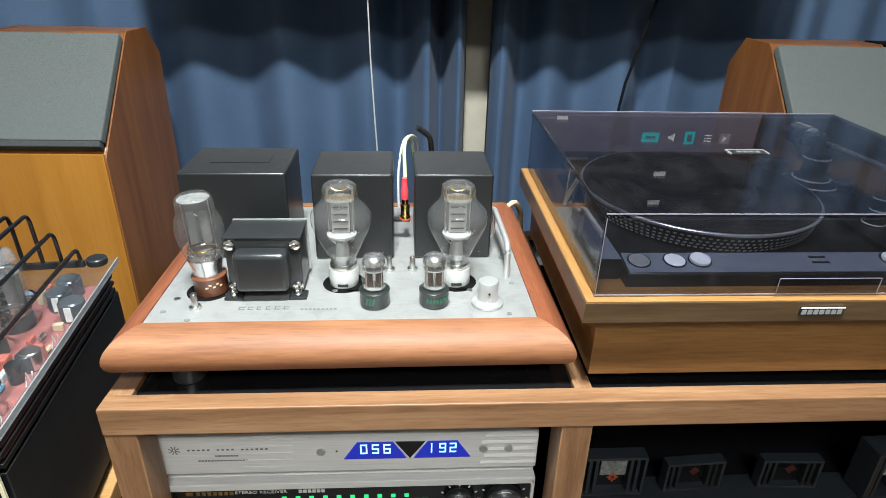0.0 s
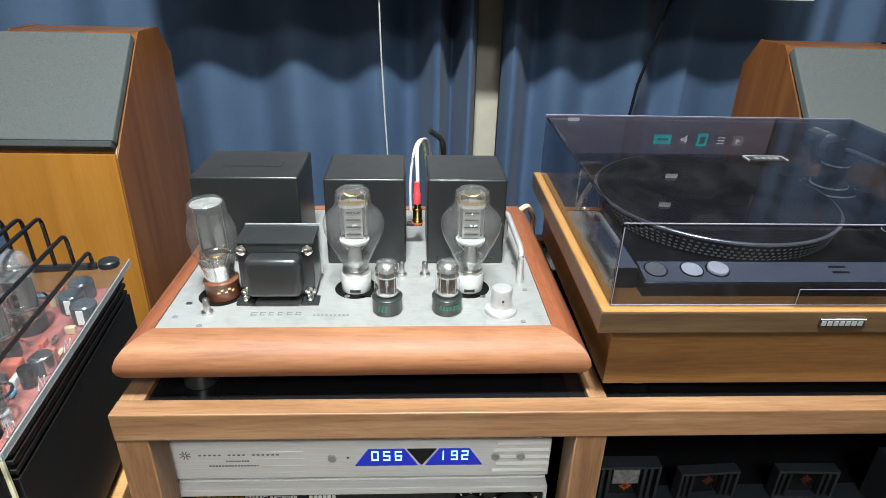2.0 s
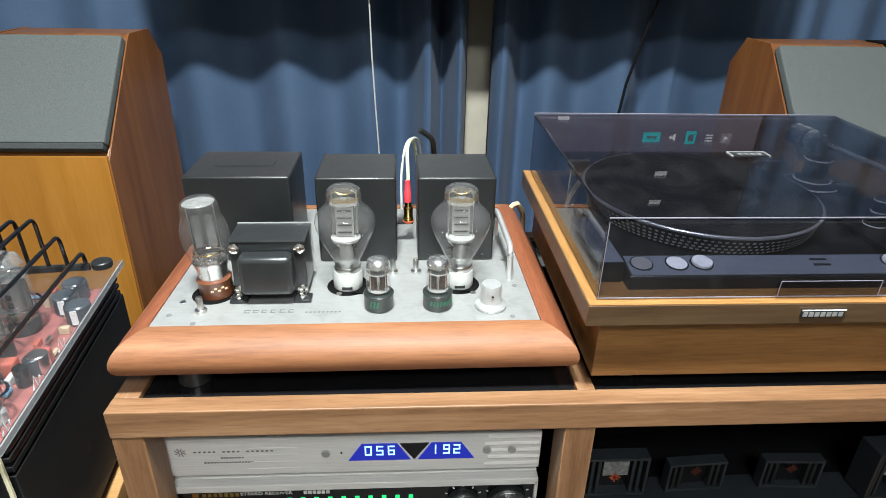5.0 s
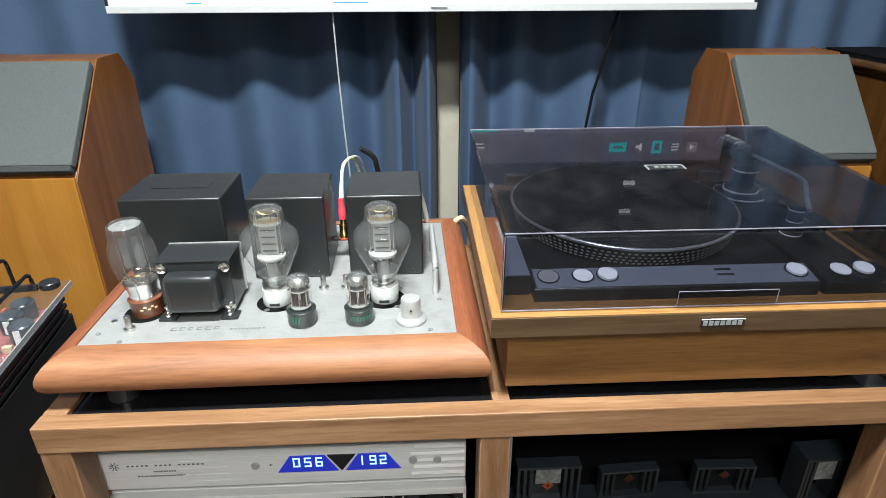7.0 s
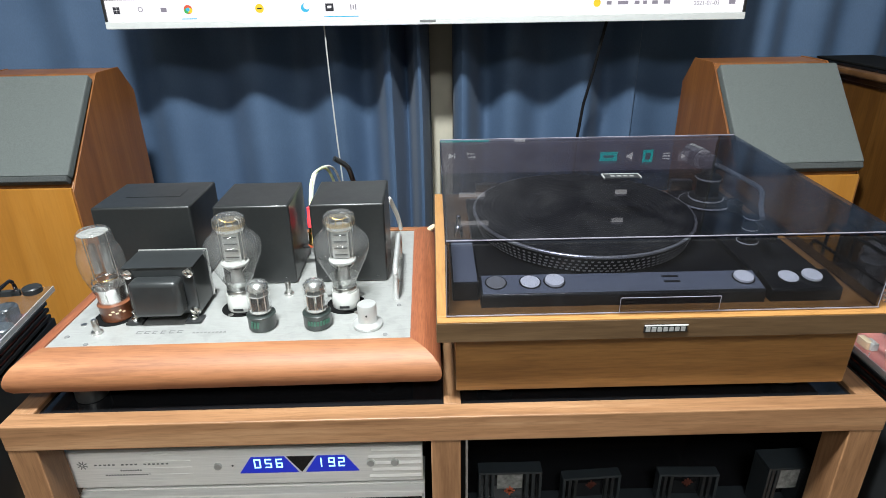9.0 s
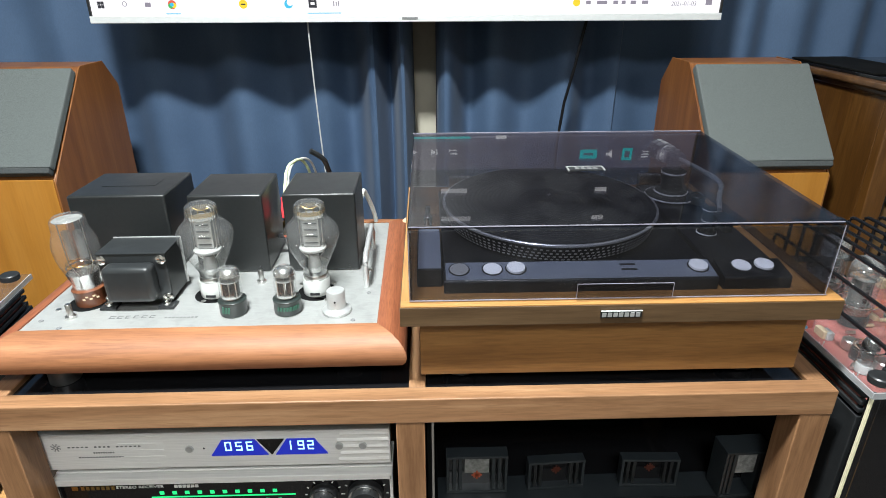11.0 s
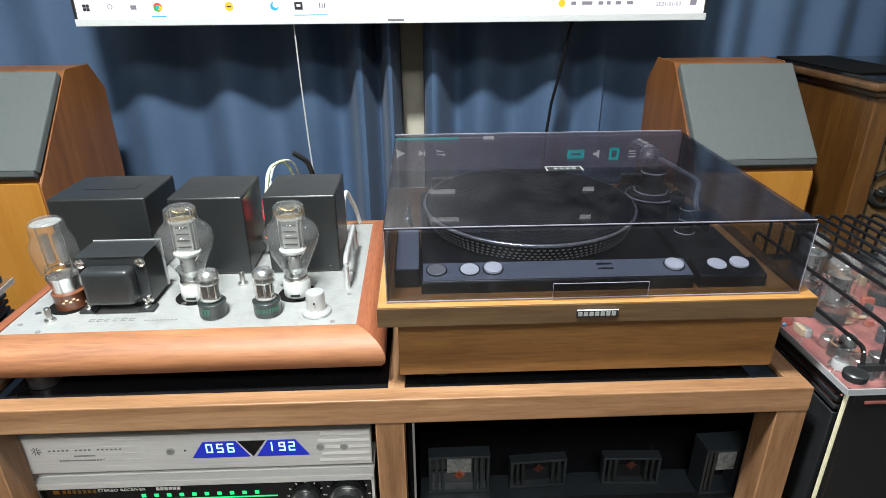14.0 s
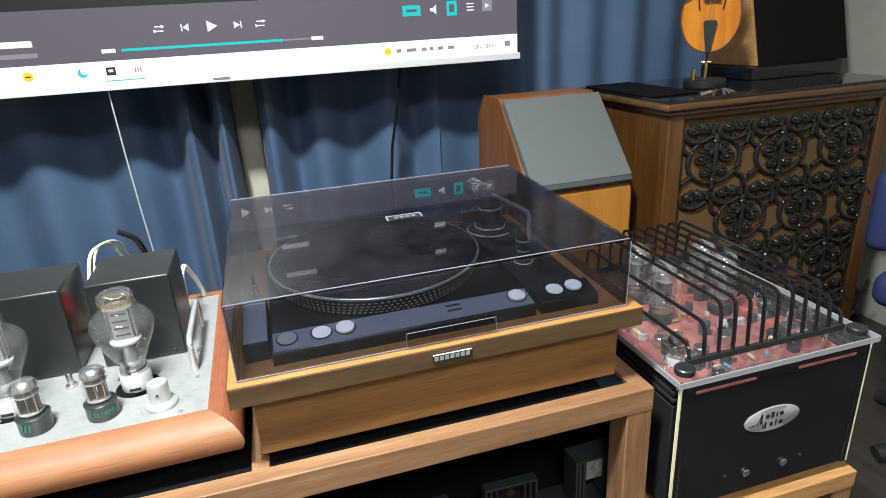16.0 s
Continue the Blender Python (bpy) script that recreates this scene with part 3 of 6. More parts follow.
# ---- loudspeakers ----
def floor_loudspeaker(x0, x1, yf, label, m=None):
    """Slanted upper front with a grey cloth grille, chamfered back."""
    w = x1 - x0
    sp = thing("floor_loudspeaker", pose(x0, yf, 0) if m is None else m, label, "loudspeaker", "floor loudspeakers")
    prof = [(0.0, 0.012), (0.0, 0.628), (0.018, 0.650), (0.200, 0.850), (0.210, 0.856), (0.315, 0.856), (0.372, 0.79), (0.372, 0.012)]
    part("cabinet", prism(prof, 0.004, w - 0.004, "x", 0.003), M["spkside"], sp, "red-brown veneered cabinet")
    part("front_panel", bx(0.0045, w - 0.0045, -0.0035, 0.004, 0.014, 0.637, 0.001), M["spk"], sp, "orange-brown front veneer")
    side = [(-0.0015, 0.012), (-0.0015, 0.629), (0.017, 0.651), (0.199, 0.851), (0.209, 0.858), (0.316, 0.858), (0.374, 0.791), (0.374, 0.012)]
    part("side_panel", prism(side, 0.0, 0.004, "x", 0.001), M["spkside"], sp, "side veneer, coloured darker and redder than the front")
    part("side_panel", prism(side, w - 0.004, w, "x", 0.001), M["spkside"], sp, "side veneer, coloured darker and redder than the front")
    a, b = Vector((0, 0.012, 0.652)), Vector((0, 0.190, 0.842))
    d = (b - a).normalized()
    nrm = Vector((0, -d.z, d.y))
    g = [a + nrm * 0.002, b + nrm * 0.002, b + nrm * 0.024, a + nrm * 0.024]
    gm = prism([(p.y, p.z) for p in g], 0.001, w - 0.001, "x", 0.004)
    part("grille", gm, M["cloth"], sp, "grey cloth grille")
    low = [a + nrm * 0.001 - d * 0.012, a + nrm * 0.001, a + nrm * 0.023, a + nrm * 0.019 - d * 0.012]
    part("grille_frame", prism([(p.y, p.z) for p in low], 0.004, w - 0.004, "x", 0.002), M["clothdark"], sp, "dark lower grille frame")
    part("plinth", bx(0.01, w - 0.01, 0.015, 0.35, 0.0, 0.012), M["black"], sp)
    return sp


floor_loudspeaker(-0.665, -0.383, 1.452, "orange-brown wooden floor loudspeaker with a slanted grey grille")
floor_loudspeaker(1.092, 1.370, 1.440, "orange-brown floor loudspeaker with slanted grey grille, beside the carved cabinet")


# ---- the rack ----
RX0, RX1, RY0, RY1 = -0.07, 0.926, 0.70, 1.145


def rack():
    r = thing("hifi_rack", pose(0, 0, 0), "oiled brown wooden rack with two bays and black inset tops", "rack")
    t, g = 0.60, 0.034
    part("front_rail", bx(RX0, RX1, RY0, RY0 + 0.024, t - g, t), M["rack"], r)
    part("back_rail", bx(RX0, RX1, RY1 - 0.026, RY1, t - g, t), M["rack"], r)
    for a, b in ((RX0, RX0 + 0.026), (0.424, 0.444), (RX1 - 0.024, RX1)):
        part("cross_rail", bx(a, b, RY0 + 0.024, RY1 - 0.026, t - g, t - 0.0005), M["rack_y"], r)
    for a, b in ((RX0 + 0.026, 0.424), (0.444, RX1 - 0.024)):
        part("inset_top", bx(a, b, RY0 + 0.024, RY1 - 0.026, t - 0.020, t - 0.006), M["blackgloss"], r, "glossy black inset top panel")
    for a, b in ((RX0, RX0 + 0.034), (0.408, 0.443), (RX1 - 0.038, RX1)):
        for y0 in (RY0 + 0.001, RY1 - 0.041):
            part("upright", bx(a + 0.0005, b - 0.0005, y0, y0 + 0.04, 0.0, t - g), M["rack_z"], r)
    for z in (0.31, 0.06):
        part("shelf_rail", bx(RX0 + 0.034, RX1 - 0.038, RY0 + 0.012, RY0 + 0.036, z - 0.03, z), M["rack"], r)
        part("shelf", bx(RX0 + 0.02, RX1 - 0.02, RY0 + 0.037, RY1 - 0.02, z - 0.018, z), M["blackmatt"], r, "black shelf panel")
    part("side_rail", bx(RX0 + 0.004, RX0 + 0.022, RY0 + 0.042, RY1 - 0.042, 0.33, 0.36), M["rack_y"], r)
    for a in (0.4445, RX1 - 0.007):
        part("side_panel", bx(a, a + 0.005, RY0 + 0.042, RY1 - 0.042, 0.06, t - g - 0.001, 0.0005), M["blackmatt"], r, "matt black side panel")
    part("bright_strip", bx(0.4500, 0.4535, RY0 + 0.044, RY0 + 0.047, 0.40, t - g - 0.003, 0.0004), M["chrome"], r, "narrow bright metal strip")
    part("back_panel", bx(RX0 + 0.03, RX1 - 0.03, RY1 - 0.012, RY1 - 0.004, 0.06, 0.56), M["blackmatt"], r, "black back panel")
    return r


rack()


# ---- tube amplifier on the rack ----
def st_bulb(z, h=0.100, r=0.0350, top=0.0200, neck=0.0152):
    """Coke-bottle glass: neck, belly, shoulder and dome."""
    prof = [(neck, 0), (neck * 1.02, 0.07), (r * 0.56, 0.15), (r * 0.72, 0.27), (r * 0.88, 0.39), (r * 0.98, 0.50), (r, 0.57), (r * 0.96, 0.635), (r * 0.84, 0.695), (r * 0.69, 0.745), (top * 1.04, 0.79), (top, 0.84), (top, 0.90), (top * 0.94, 0.95), (top * 0.75, 0.98), (top * 0.4, 0.997), (0, 1.0)]
    return [(a, z + b * h) for a, b in prof]


def power_triode(x, y, amp):
    t = thing("power_tube", amp.matrix_world @ pose(x, y, 0), "clear coke-bottle triode tube in a white ceramic socket", "vacuum tube", "power tubes")
    part("socket", lathe([(0, 0.001), (0.0172, 0.001), (0.0176, 0.002), (0.0176, 0.0215), (0.0168, 0.0228), (0.0140, 0.0228), (0, 0.0222)], n=32), M["white"], t, "white ceramic socket")
    part("socket_slot", bx(-0.0062, 0.0062, -0.0180, -0.0160, 0.0040, 0.0072, 0.0003), M["black"], t, "dark slot in the ceramic")
    part("base", lathe([(0, 0.0228), (0.0150, 0.0228), (0.0156, 0.0236), (0.0156, 0.0286), (0.0150, 0.0294), (0, 0.0294)], n=32), M["steel"], t, "bright metal base ring")
    part("glass_bulb", lathe(st_bulb(0.0290), n=44), M["glass"], t, "clear glass bulb")
    part("flash_film", lathe([(0.0148, 0.0300), (0.0152, 0.0365), (0.0184, 0.0435), (0.0181, 0.0435), (0.0149, 0.0365), (0.0145, 0.0300)], n=32), M["thinsilver"], t, "silver flash at the foot of the glass")
    part("anode", joined(bx(-0.0100, 0.0100, -0.0045, -0.0038, 0.068, 0.106, 0.0003), bx(-0.0100, 0.0100, 0.0038, 0.0045, 0.068, 0.106, 0.0003), bx(-0.0104, -0.0094, -0.0045, 0.0045, 0.068, 0.106, 0.0003), bx(0.0094, 0.0104, -0.0045, 0.0045, 0.068, 0.106, 0.0003)), M["frosted"], t, "pale grey boxed plate")
    for k in range(4):
        part("plate_rung", bx(-0.0080, 0.0080, -0.0056, -0.0046, 0.0725 + 0.0088 * k, 0.0742 + 0.0088 * k, 0.0003), M["darkanode"], t)
    for q in (-1, 1):
        part("plate_fin", bx(q * 0.0132 - 0.0022, q * 0.0132 + 0.0022, -0.0006, 0.0006, 0.070, 0.104, 0.0003), M["anode"], t)
    part("lower_spacer", lathe([(0, 0.0615), (0.0150, 0.0615), (0.0172, 0.0640), (0.0172, 0.0660), (0.0150, 0.0672), (0, 0.0672)], n=28), M["frosted"], t, "white insulator disc")
    part("upper_spacer", lathe([(0, 0.1075), (0.0165, 0.1075), (0.0165, 0.1086), (0, 0.1086)], n=24), M["thinsilver"], t)
    part("stem", lathe([(0.0085, 0.032), (0.0080, 0.046), (0.0062, 0.0565), (0, 0.0575)], n=18), M["frosted"], t, "pressed glass stem")
    for s in (-1, 1):
        for q in (-1, 1):
            part("support_wire", tube([(s * 0.006, 0, 0.050), (s * 0.0140, q * 0.004, 0.060), (s * 0.0140, q * 0.004, 0.121), (s * 0.009, q * 0.003, 0.124)], 0.0006, 6), M["steel"], t)
        part("filament_spring", tube([(s * 0.0040, 0, 0.106), (s * 0.0046, 0.001, 0.114), (s * 0.0030, 0, 0.121)], 0.0007, 6), M["gold"], t)
    part("top_wire", tube([(-0.011, 0, 0.122), (-0.004, 0, 0.118), (0.004, 0, 0.118), (0.011, 0, 0.122)], 0.0008, 6), M["gold"], t)
    part("getter_film", lathe([(0.0192, 0.1190), (0.0192, 0.1135), (0.0188, 0.1135), (0.0188, 0.1190)], n=28), M["brassfilm"], t, "thin brassy getter film")
    return t


def rectifier_tube(x, y, amp):
    t = thing("rectifier_tube", amp.matrix_world @ pose(x + 0.001, y, 0, 0, -2.6, 0), "clear rectifier tube with a brown base", "vacuum tube")
    part("base", lathe([(0, 0.001), (0.0185, 0.001), (0.0190, 0.003), (0.0190, 0.020), (0.0198, 0.0212), (0.0198, 0.0228), (0.0180, 0.024), (0, 0.024)], n=32), M["brown"], t, "brown bakelite base")
    for k in range(5):
        a = radians(-86 + 12 * k)
        part("print_bar", turned(bx(-0.0016, 0.0016, -0.0004, 0.0004, -0.0009, 0.0009, 0), pose(0.0191 * math.cos(a), 0.0191 * math.sin(a), 0.013 + 0.003 * (k % 2), 0, 0, math.degrees(a) + 90)), M["beige"], t)
    part("glass_bulb", lathe([(0.0165, 0.023), (0.0172, 0.034), (0.0210, 0.048), (0.0245, 0.062), (0.0262, 0.074), (0.0260, 0.084), (0.0238, 0.093), (0.0207, 0.099), (0.0203, 0.110), (0.0190, 0.116), (0.015, 0.1195), (0, 0.121)], n=40), M["glass"], t, "clear glass bulb")
    part("getter_film", lathe([(0.0160, 0.024), (0.0166, 0.034), (0.0198, 0.045), (0.0194, 0.045), (0.0160, 0.034), (0.0155, 0.024)], n=30), M["getter"], t, "mirror-bright silver getter film")
    part("top_mark", lathe([(0.0, 0.1152), (0.0168, 0.1152), (0.0172, 0.1146), (0.0168, 0.1140), (0, 0.1140)], n=30), M["faded"], t, "pale printed mark under the dome")
    for k in range(6):
        if k not in (2, 3):
            part("mark_bar", bx(-0.0125 + 0.0044 * k, -0.0102 + 0.0044 * k, -0.003, 0.003 - 0.001 * (k % 2), 0.1152, 0.1156, 0), M["print"], t)
    part("mark_arrow", prism([(-0.0030, 0.003), (0.0030, 0.003), (0.0, -0.003)], 0.1152, 0.1156, "z", 0), M["print"], t)
    for s in (-1, 1):
        part("anode", joined(bx(s * 0.0072 - 0.0040, s * 0.0072 + 0.0040, -0.0030, -0.0024, 0.062, 0.100, 0.0002), bx(s * 0.0072 - 0.0040, s * 0.0072 + 0.0040, 0.0024, 0.0030, 0.062, 0.100, 0.0002)), M["thinsilver"], t, "pale grey plate")
        part("support_wire", tube([(s * 0.004, 0, 0.030), (s * 0.015, 0, 0.056), (s * 0.015, 0, 0.114)], 0.0006, 6), M["steel"], t)
    part("support_ring", tube([(0.0175 * math.cos(a), 0.0175 * math.sin(a), 0.052) for a in [2 * math.pi * k / 20 for k in range(17)]], 0.0009, 6), M["chrome"], t)
    part("support_ring", tube([(0.0165 * math.cos(a), 0.0165 * math.sin(a), 0.057) for a in [2 * math.pi * k / 20 + 2 for k in range(14)]], 0.0007, 6), M["gold"], t)
    return t


def driver_tube(x, y, amp, label, marks):
    t = thing("driver_tube", amp.matrix_world @ pose(x, y, 0), label, "vacuum tube", "driver tubes")
    part("base", lathe([(0, 0.001), (0.0160, 0.001), (0.0166, 0.0025), (0.0166, 0.0170), (0.0172, 0.0178), (0.0172, 0.0196), (0.0160, 0.0205), (0, 0.0205)], n=32), M["green"], t, "dark green base")
    for k in range(marks):
        a = radians(-118 + 13 * k)
        hgt = 0.0028 if marks > 4 else 0.0042
        part("print_bar", turned(bx(-0.0013, 0.0013, -0.0004, 0.0004, -hgt, hgt, 0), pose(0.0167 * math.cos(a), 0.0167 * math.sin(a), 0.011, 0, 12, math.degrees(a) + 90)), M["greenprint"], t)
    part("glass_bulb", lathe([(0.0128, 0.020), (0.0138, 0.024), (0.0140, 0.050), (0.0132, 0.0565), (0.0106, 0.061), (0.005, 0.0632), (0, 0.0636)], n=32), M["glass"], t, "clear glass bulb")
    part("getter_film", lathe([(0.0128, 0.0520), (0.0122, 0.0565), (0.0098, 0.0602), (0.005, 0.0622), (0, 0.0626)], n=32), M["getter"], t, "mirror-bright getter film in the dome")
    for s in (-1, 1):
        part("anode", joined(bx(s * 0.0058 - 0.0042, s * 0.0058 + 0.0042, -0.0050, 0.0050, 0.025, 0.043, 0.0015), bx(s * 0.0058 - 0.0006, s * 0.0058 + 0.0006, -0.0062, 0.0062, 0.025, 0.043, 0.0003)), M["darkanode"], t, "dark grey plate")
    part("upper_spacer", lathe([(0, 0.0445), (0.0122, 0.0445), (0.0122, 0.0455), (0, 0.0455)], n=24), M["mica"], t)
    part("lower_spacer", lathe([(0, 0.0228), (0.0118, 0.0228), (0.0118, 0.0236), (0, 0.0236)], n=24), M["mica"], t)
    for s in (-1, 0, 1):
        part("support_wire", tube([(s * 0.0085, -0.0066, 0.023), (s * 0.0085, -0.0066, 0.050)], 0.0007, 6), M["steel"], t)
    return t


def tube_amplifier():
    # local frame: front-left corner of the plate at the plate's top
    W, D = 0.424, 0.335
    m = pose(-0.0375, 0.763, 0.6610, 0, 0, 0.6)
    amp = thing("tube_amplifier", m, "tube amplifier with a brushed aluminium plate in a rounded cherry-wood frame", "amplifier")
    part("top_plate", bx(0, W, 0, D, -0.004, 0.0, 0.0008), M["alu"], amp, "brushed aluminium top plate")

    def frame_profile(out):
        return [(0.0, -0.046), (0.0, 0.0015)] + [(out * math.sin(radians(a)) ** 0.9 if a else 0.0, -0.0225 + 0.0245 * math.cos(radians(a)) - 0.0005) for a in (12, 28, 45, 62, 78, 92, 108, 125, 145)] + [(out * 0.42, -0.046)]

    def mitred(length, out, left, right, nm, mat, place):
        """A rounded rail; left and right are the overhangs at its ends."""
        bm = bmesh.new()
        pr = frame_profile(out)
        a = [bm.verts.new((-u * left / out, -u, v)) for u, v in pr]
        b = [bm.verts.new((length + u * right / out, -u, v)) for u, v in pr]
        n = len(pr)
        for i in range(n):
            bm.faces.new((a[i], b[i], b[(i + 1) % n], a[(i + 1) % n]))
        bm.faces.new(a)
        bm.faces.new(b)
        bmesh.ops.recalc_face_normals(bm, faces=bm.faces[:])
        turned(bm, place)
        part(nm, bm, mat, amp)
    of, ol, orr = 0.040, 0.030, 0.036
    mitred(W, of, ol, orr, "front_rail", M["ampwood"], Matrix())
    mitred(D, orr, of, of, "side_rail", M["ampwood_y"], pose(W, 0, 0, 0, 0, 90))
    mitred(W, of, orr, ol, "back_rail", M["ampwood"], pose(W, D, 0, 0, 0, 180))
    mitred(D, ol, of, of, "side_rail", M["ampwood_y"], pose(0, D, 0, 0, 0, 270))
    part("bottom_plate", bx(0.0, W, 0.0, D, -0.046, -0.041), M["black"], amp)
    for fx, fy in ((0.040, 0.000), (W - 0.04, 0.030), (0.040, D - 0.04), (W - 0.04, D - 0.04)):
        part("foot", cyl(0.018, -0.067, -0.0465, fx, fy), M["darkanode"], amp, "dull grey metal foot")
    # transformer covers
    for nm, x0, x1, y0, y1 in (("transformer_cover", 0.003, 0.133, 0.155, 0.264), ("transformer_cover", 0.164, 0.264, 0.150, 0.253), ("transformer_cover", 0.291, 0.390, 0.150, 0.253)):
        c = part(nm, bx(x0, x1, y0, y1, 0.0005, 0.1155, 0.003, 3), M["blackbox"], amp, "black painted transformer cover")
        for sx in (x0 + 0.014, x1 - 0.014):
            part("screw", turned(cyl(0.0024, 0, 0.0016, n=12), pose(sx, y0, 0.008, 90)), M["black"], c)
    part("badge", bx(0.032, 0.106, 0.196, 0.228, 0.1156, 0.1162, 0.0003), M["blackbox"], amp, "embossed rectangle")
    # choke with open frame
    ch = part("choke", bx(0.077, 0.161, 0.062, 0.112, 0.006, 0.070, 0.002), M["blacksatin"], amp, "black choke with exposed frame")
    part("bell_cover", bx(0.0895, 0.1485, 0.039, 0.062, 0.0135, 0.0610, 0.006, 3), M["blacksatin"], ch, "glossy rounded black bell")
    part("bell_cover", bx(0.089, 0.147, 0.114, 0.132, 0.008, 0.056, 0.008, 4), M["blackgloss"], ch)
    part("top_strap", bx(0.076, 0.162, 0.061, 0.113, 0.070, 0.0715, 0.0004), M["blacksatin"], ch)
    part("frame_edge", bx(0.0755, 0.1628, 0.1125, 0.1142, 0.006, 0.0728, 0.0004), M["knobalu"], ch, "bright core plate edge")
    for sx in (0.083, 0.155):
        for sz in (0.010, 0.063):
            part("bolt", turned(lathe([(0, 0), (0.0064, 0), (0.0066, 0.0014), (0.0058, 0.0030), (0.0030, 0.0042), (0.0012, 0.0036), (0, 0.0036)], n=14), pose(sx, 0.062, sz, 90)), M["chrome"], ch, "chromed bolt")
    for sx in (0.078, 0.150):
        part("mounting_foot", bx(sx - 0.004, sx + 0.016, 0.046, 0.064, 0.0005, 0.0035, 0.0006), M["black"], ch)
        part("bolt", cyl(0.0048, 0.0035, 0.0075, sx + 0.006, 0.053, 12), M["chrome"], ch)
    # hardware
    for bx_, by_ in ((0.0465, 0.031), (0.259, 0.118), (0.288, 0.118)):
        p = part("terminal_bolt", lathe([(0, 0.0), (0.0065, 0.0), (0.0065, 0.003), (0.004, 0.004), (0.0036, 0.004), (0.0036, 0.018), (0.0028, 0.019), (0, 0.019)], bx_, by_, 14), M["steel"], amp)
    part("volume_knob", lathe([(0, 0.0005), (0.0178, 0.0005), (0.0182, 0.0015), (0.0180, 0.0040), (0.0160, 0.0056), (0.0126, 0.0064), (0.0118, 0.0072), (0.0116, 0.0285), (0.0108, 0.0298), (0, 0.0300)], 0.372, 0.033, 36), M["knobalu"], amp, "turned aluminium knob")
    part("knob_mark", turned(cyl(0.0013, 0, 0.0006, n=10, bev=0), pose(0.372, 0.033 - 0.0121, 0.019, 90)), M["black"], amp)
    part("handle", tube(round_path([(0.404, 0.098, 0.0), (0.404, 0.098, 0.043), (0.404, 0.225, 0.043), (0.404, 0.225, 0.0)], 0.016, 6), 0.0038, 14), M["knobalu"], amp, "polished metal carrying handle")
    for hx, hy in ((0.051, 0.071), (0.2055, 0.086), (0.3395, 0.086)):
        ring = part("socket_hole", lathe([(0, 0.0002), (0.0255, 0.0002), (0.0255, 0.0006), (0, 0.0006)], hx, hy, 30), M["blackmatt"], amp, "dark socket opening")
    for hx, hy in ((0.020, 0.052), (0.075, 0.060), (0.196, 0.110), (0.196, 0.066), (0.315, 0.110), (0.358, 0.112), (0.355, 0.064), (0.240, 0.160), (0.226, 0.190), (0.405, 0.150)):
        part("rivet", lathe([(0, 0.0), (0.0036, 0.0), (0.0034, 0.0008), (0, 0.0010)], hx, hy, 12), M["steel"], amp)
    for hx, hy in ((0.014, 0.024), (0.045, 0.006), (0.394, 0.010), (0.408, 0.080), (0.300, 0.030)):
        part("screw", lathe([(0, 0.0), (0.0030, 0.0), (0.0028, 0.0009), (0.0012, 0.0009), (0, 0.0003)], hx, hy, 12), M["print"], amp)
    for k, w in enumerate((0.007, 0.006, 0.005, 0.005, 0.006, 0.006)):
        x = 0.094 + 0.0098 * k
        part("name_bar", turned(joined(bx(0, w, 0, 0.0012, 0.0002, 0.0005, 0), bx(0, w, 0.0050, 0.0062, 0.0002, 0.0005, 0), bx(0, 0.0012, 0, 0.0062, 0.0002, 0.0005, 0)), Matrix.Translation((x, 0.026, 0)) @ Matrix.Shear("XY", 4, (0, 0))), M["print"], amp)
    for k in range(9):
        part("small_print_bar", bx(0.162 + 0.0046 * k, 0.165 + 0.0046 * k, 0.0245, 0.0270, 0.0002, 0.0004, 0), M["print"], amp)
    for sx in (0.218, 0.347):
        part("slot", bx(sx - 0.008, sx + 0.006, 0.064, 0.067, 0.0003, 0.0006, 0), M["blackmatt"], amp)
    # speaker terminals
    part("terminal_bracket", bx(0.2645, 0.2860, 0.2060, 0.2175, 0.0285, 0.0315, 0.0005), M["black"], amp)
    for tx, ty, tz in ((0.2795, 0.212, 0.0315), (0.3785, 0.283, 0.0)):
        post = part("binding_post", turned(lathe([(0, 0.0), (0.0070, 0.0), (0.0070, 0.004), (0.0055, 0.005), (0.0062, 0.006), (0.0062, 0.020), (0.0045, 0.021), (0.0045, 0.028), (0, 0.028)], tx, ty, 18), pose(0, 0, tz)), M["gold"], amp, "gold binding post")
        part("collar", turned(lathe([(0.005, 0.0), (0.0078, 0.0), (0.0078, 0.0025), (0.005, 0.0025)], tx, ty, 18), pose(0, 0, tz - 0.0015)), M["orangestar"], post)
    return amp


AMP = tube_amplifier()
power_triode(0.2055, 0.086, AMP)
power_triode(0.3395, 0.086, AMP)
rectifier_tube(0.053, 0.071, AMP)
driver_tube(0.244, 0.036, AMP, "small tube with a green base and a bright mirrored top", 3)
driver_tube(0.311, 0.036, AMP, "small tube with a green base and a mirrored top, green print", 8)


def cable(name, pts, r, mat, label, n=8):
    return single(name, tube(round_path(pts, 0.05, 6), r, n), mat, label, "cable", "cables")


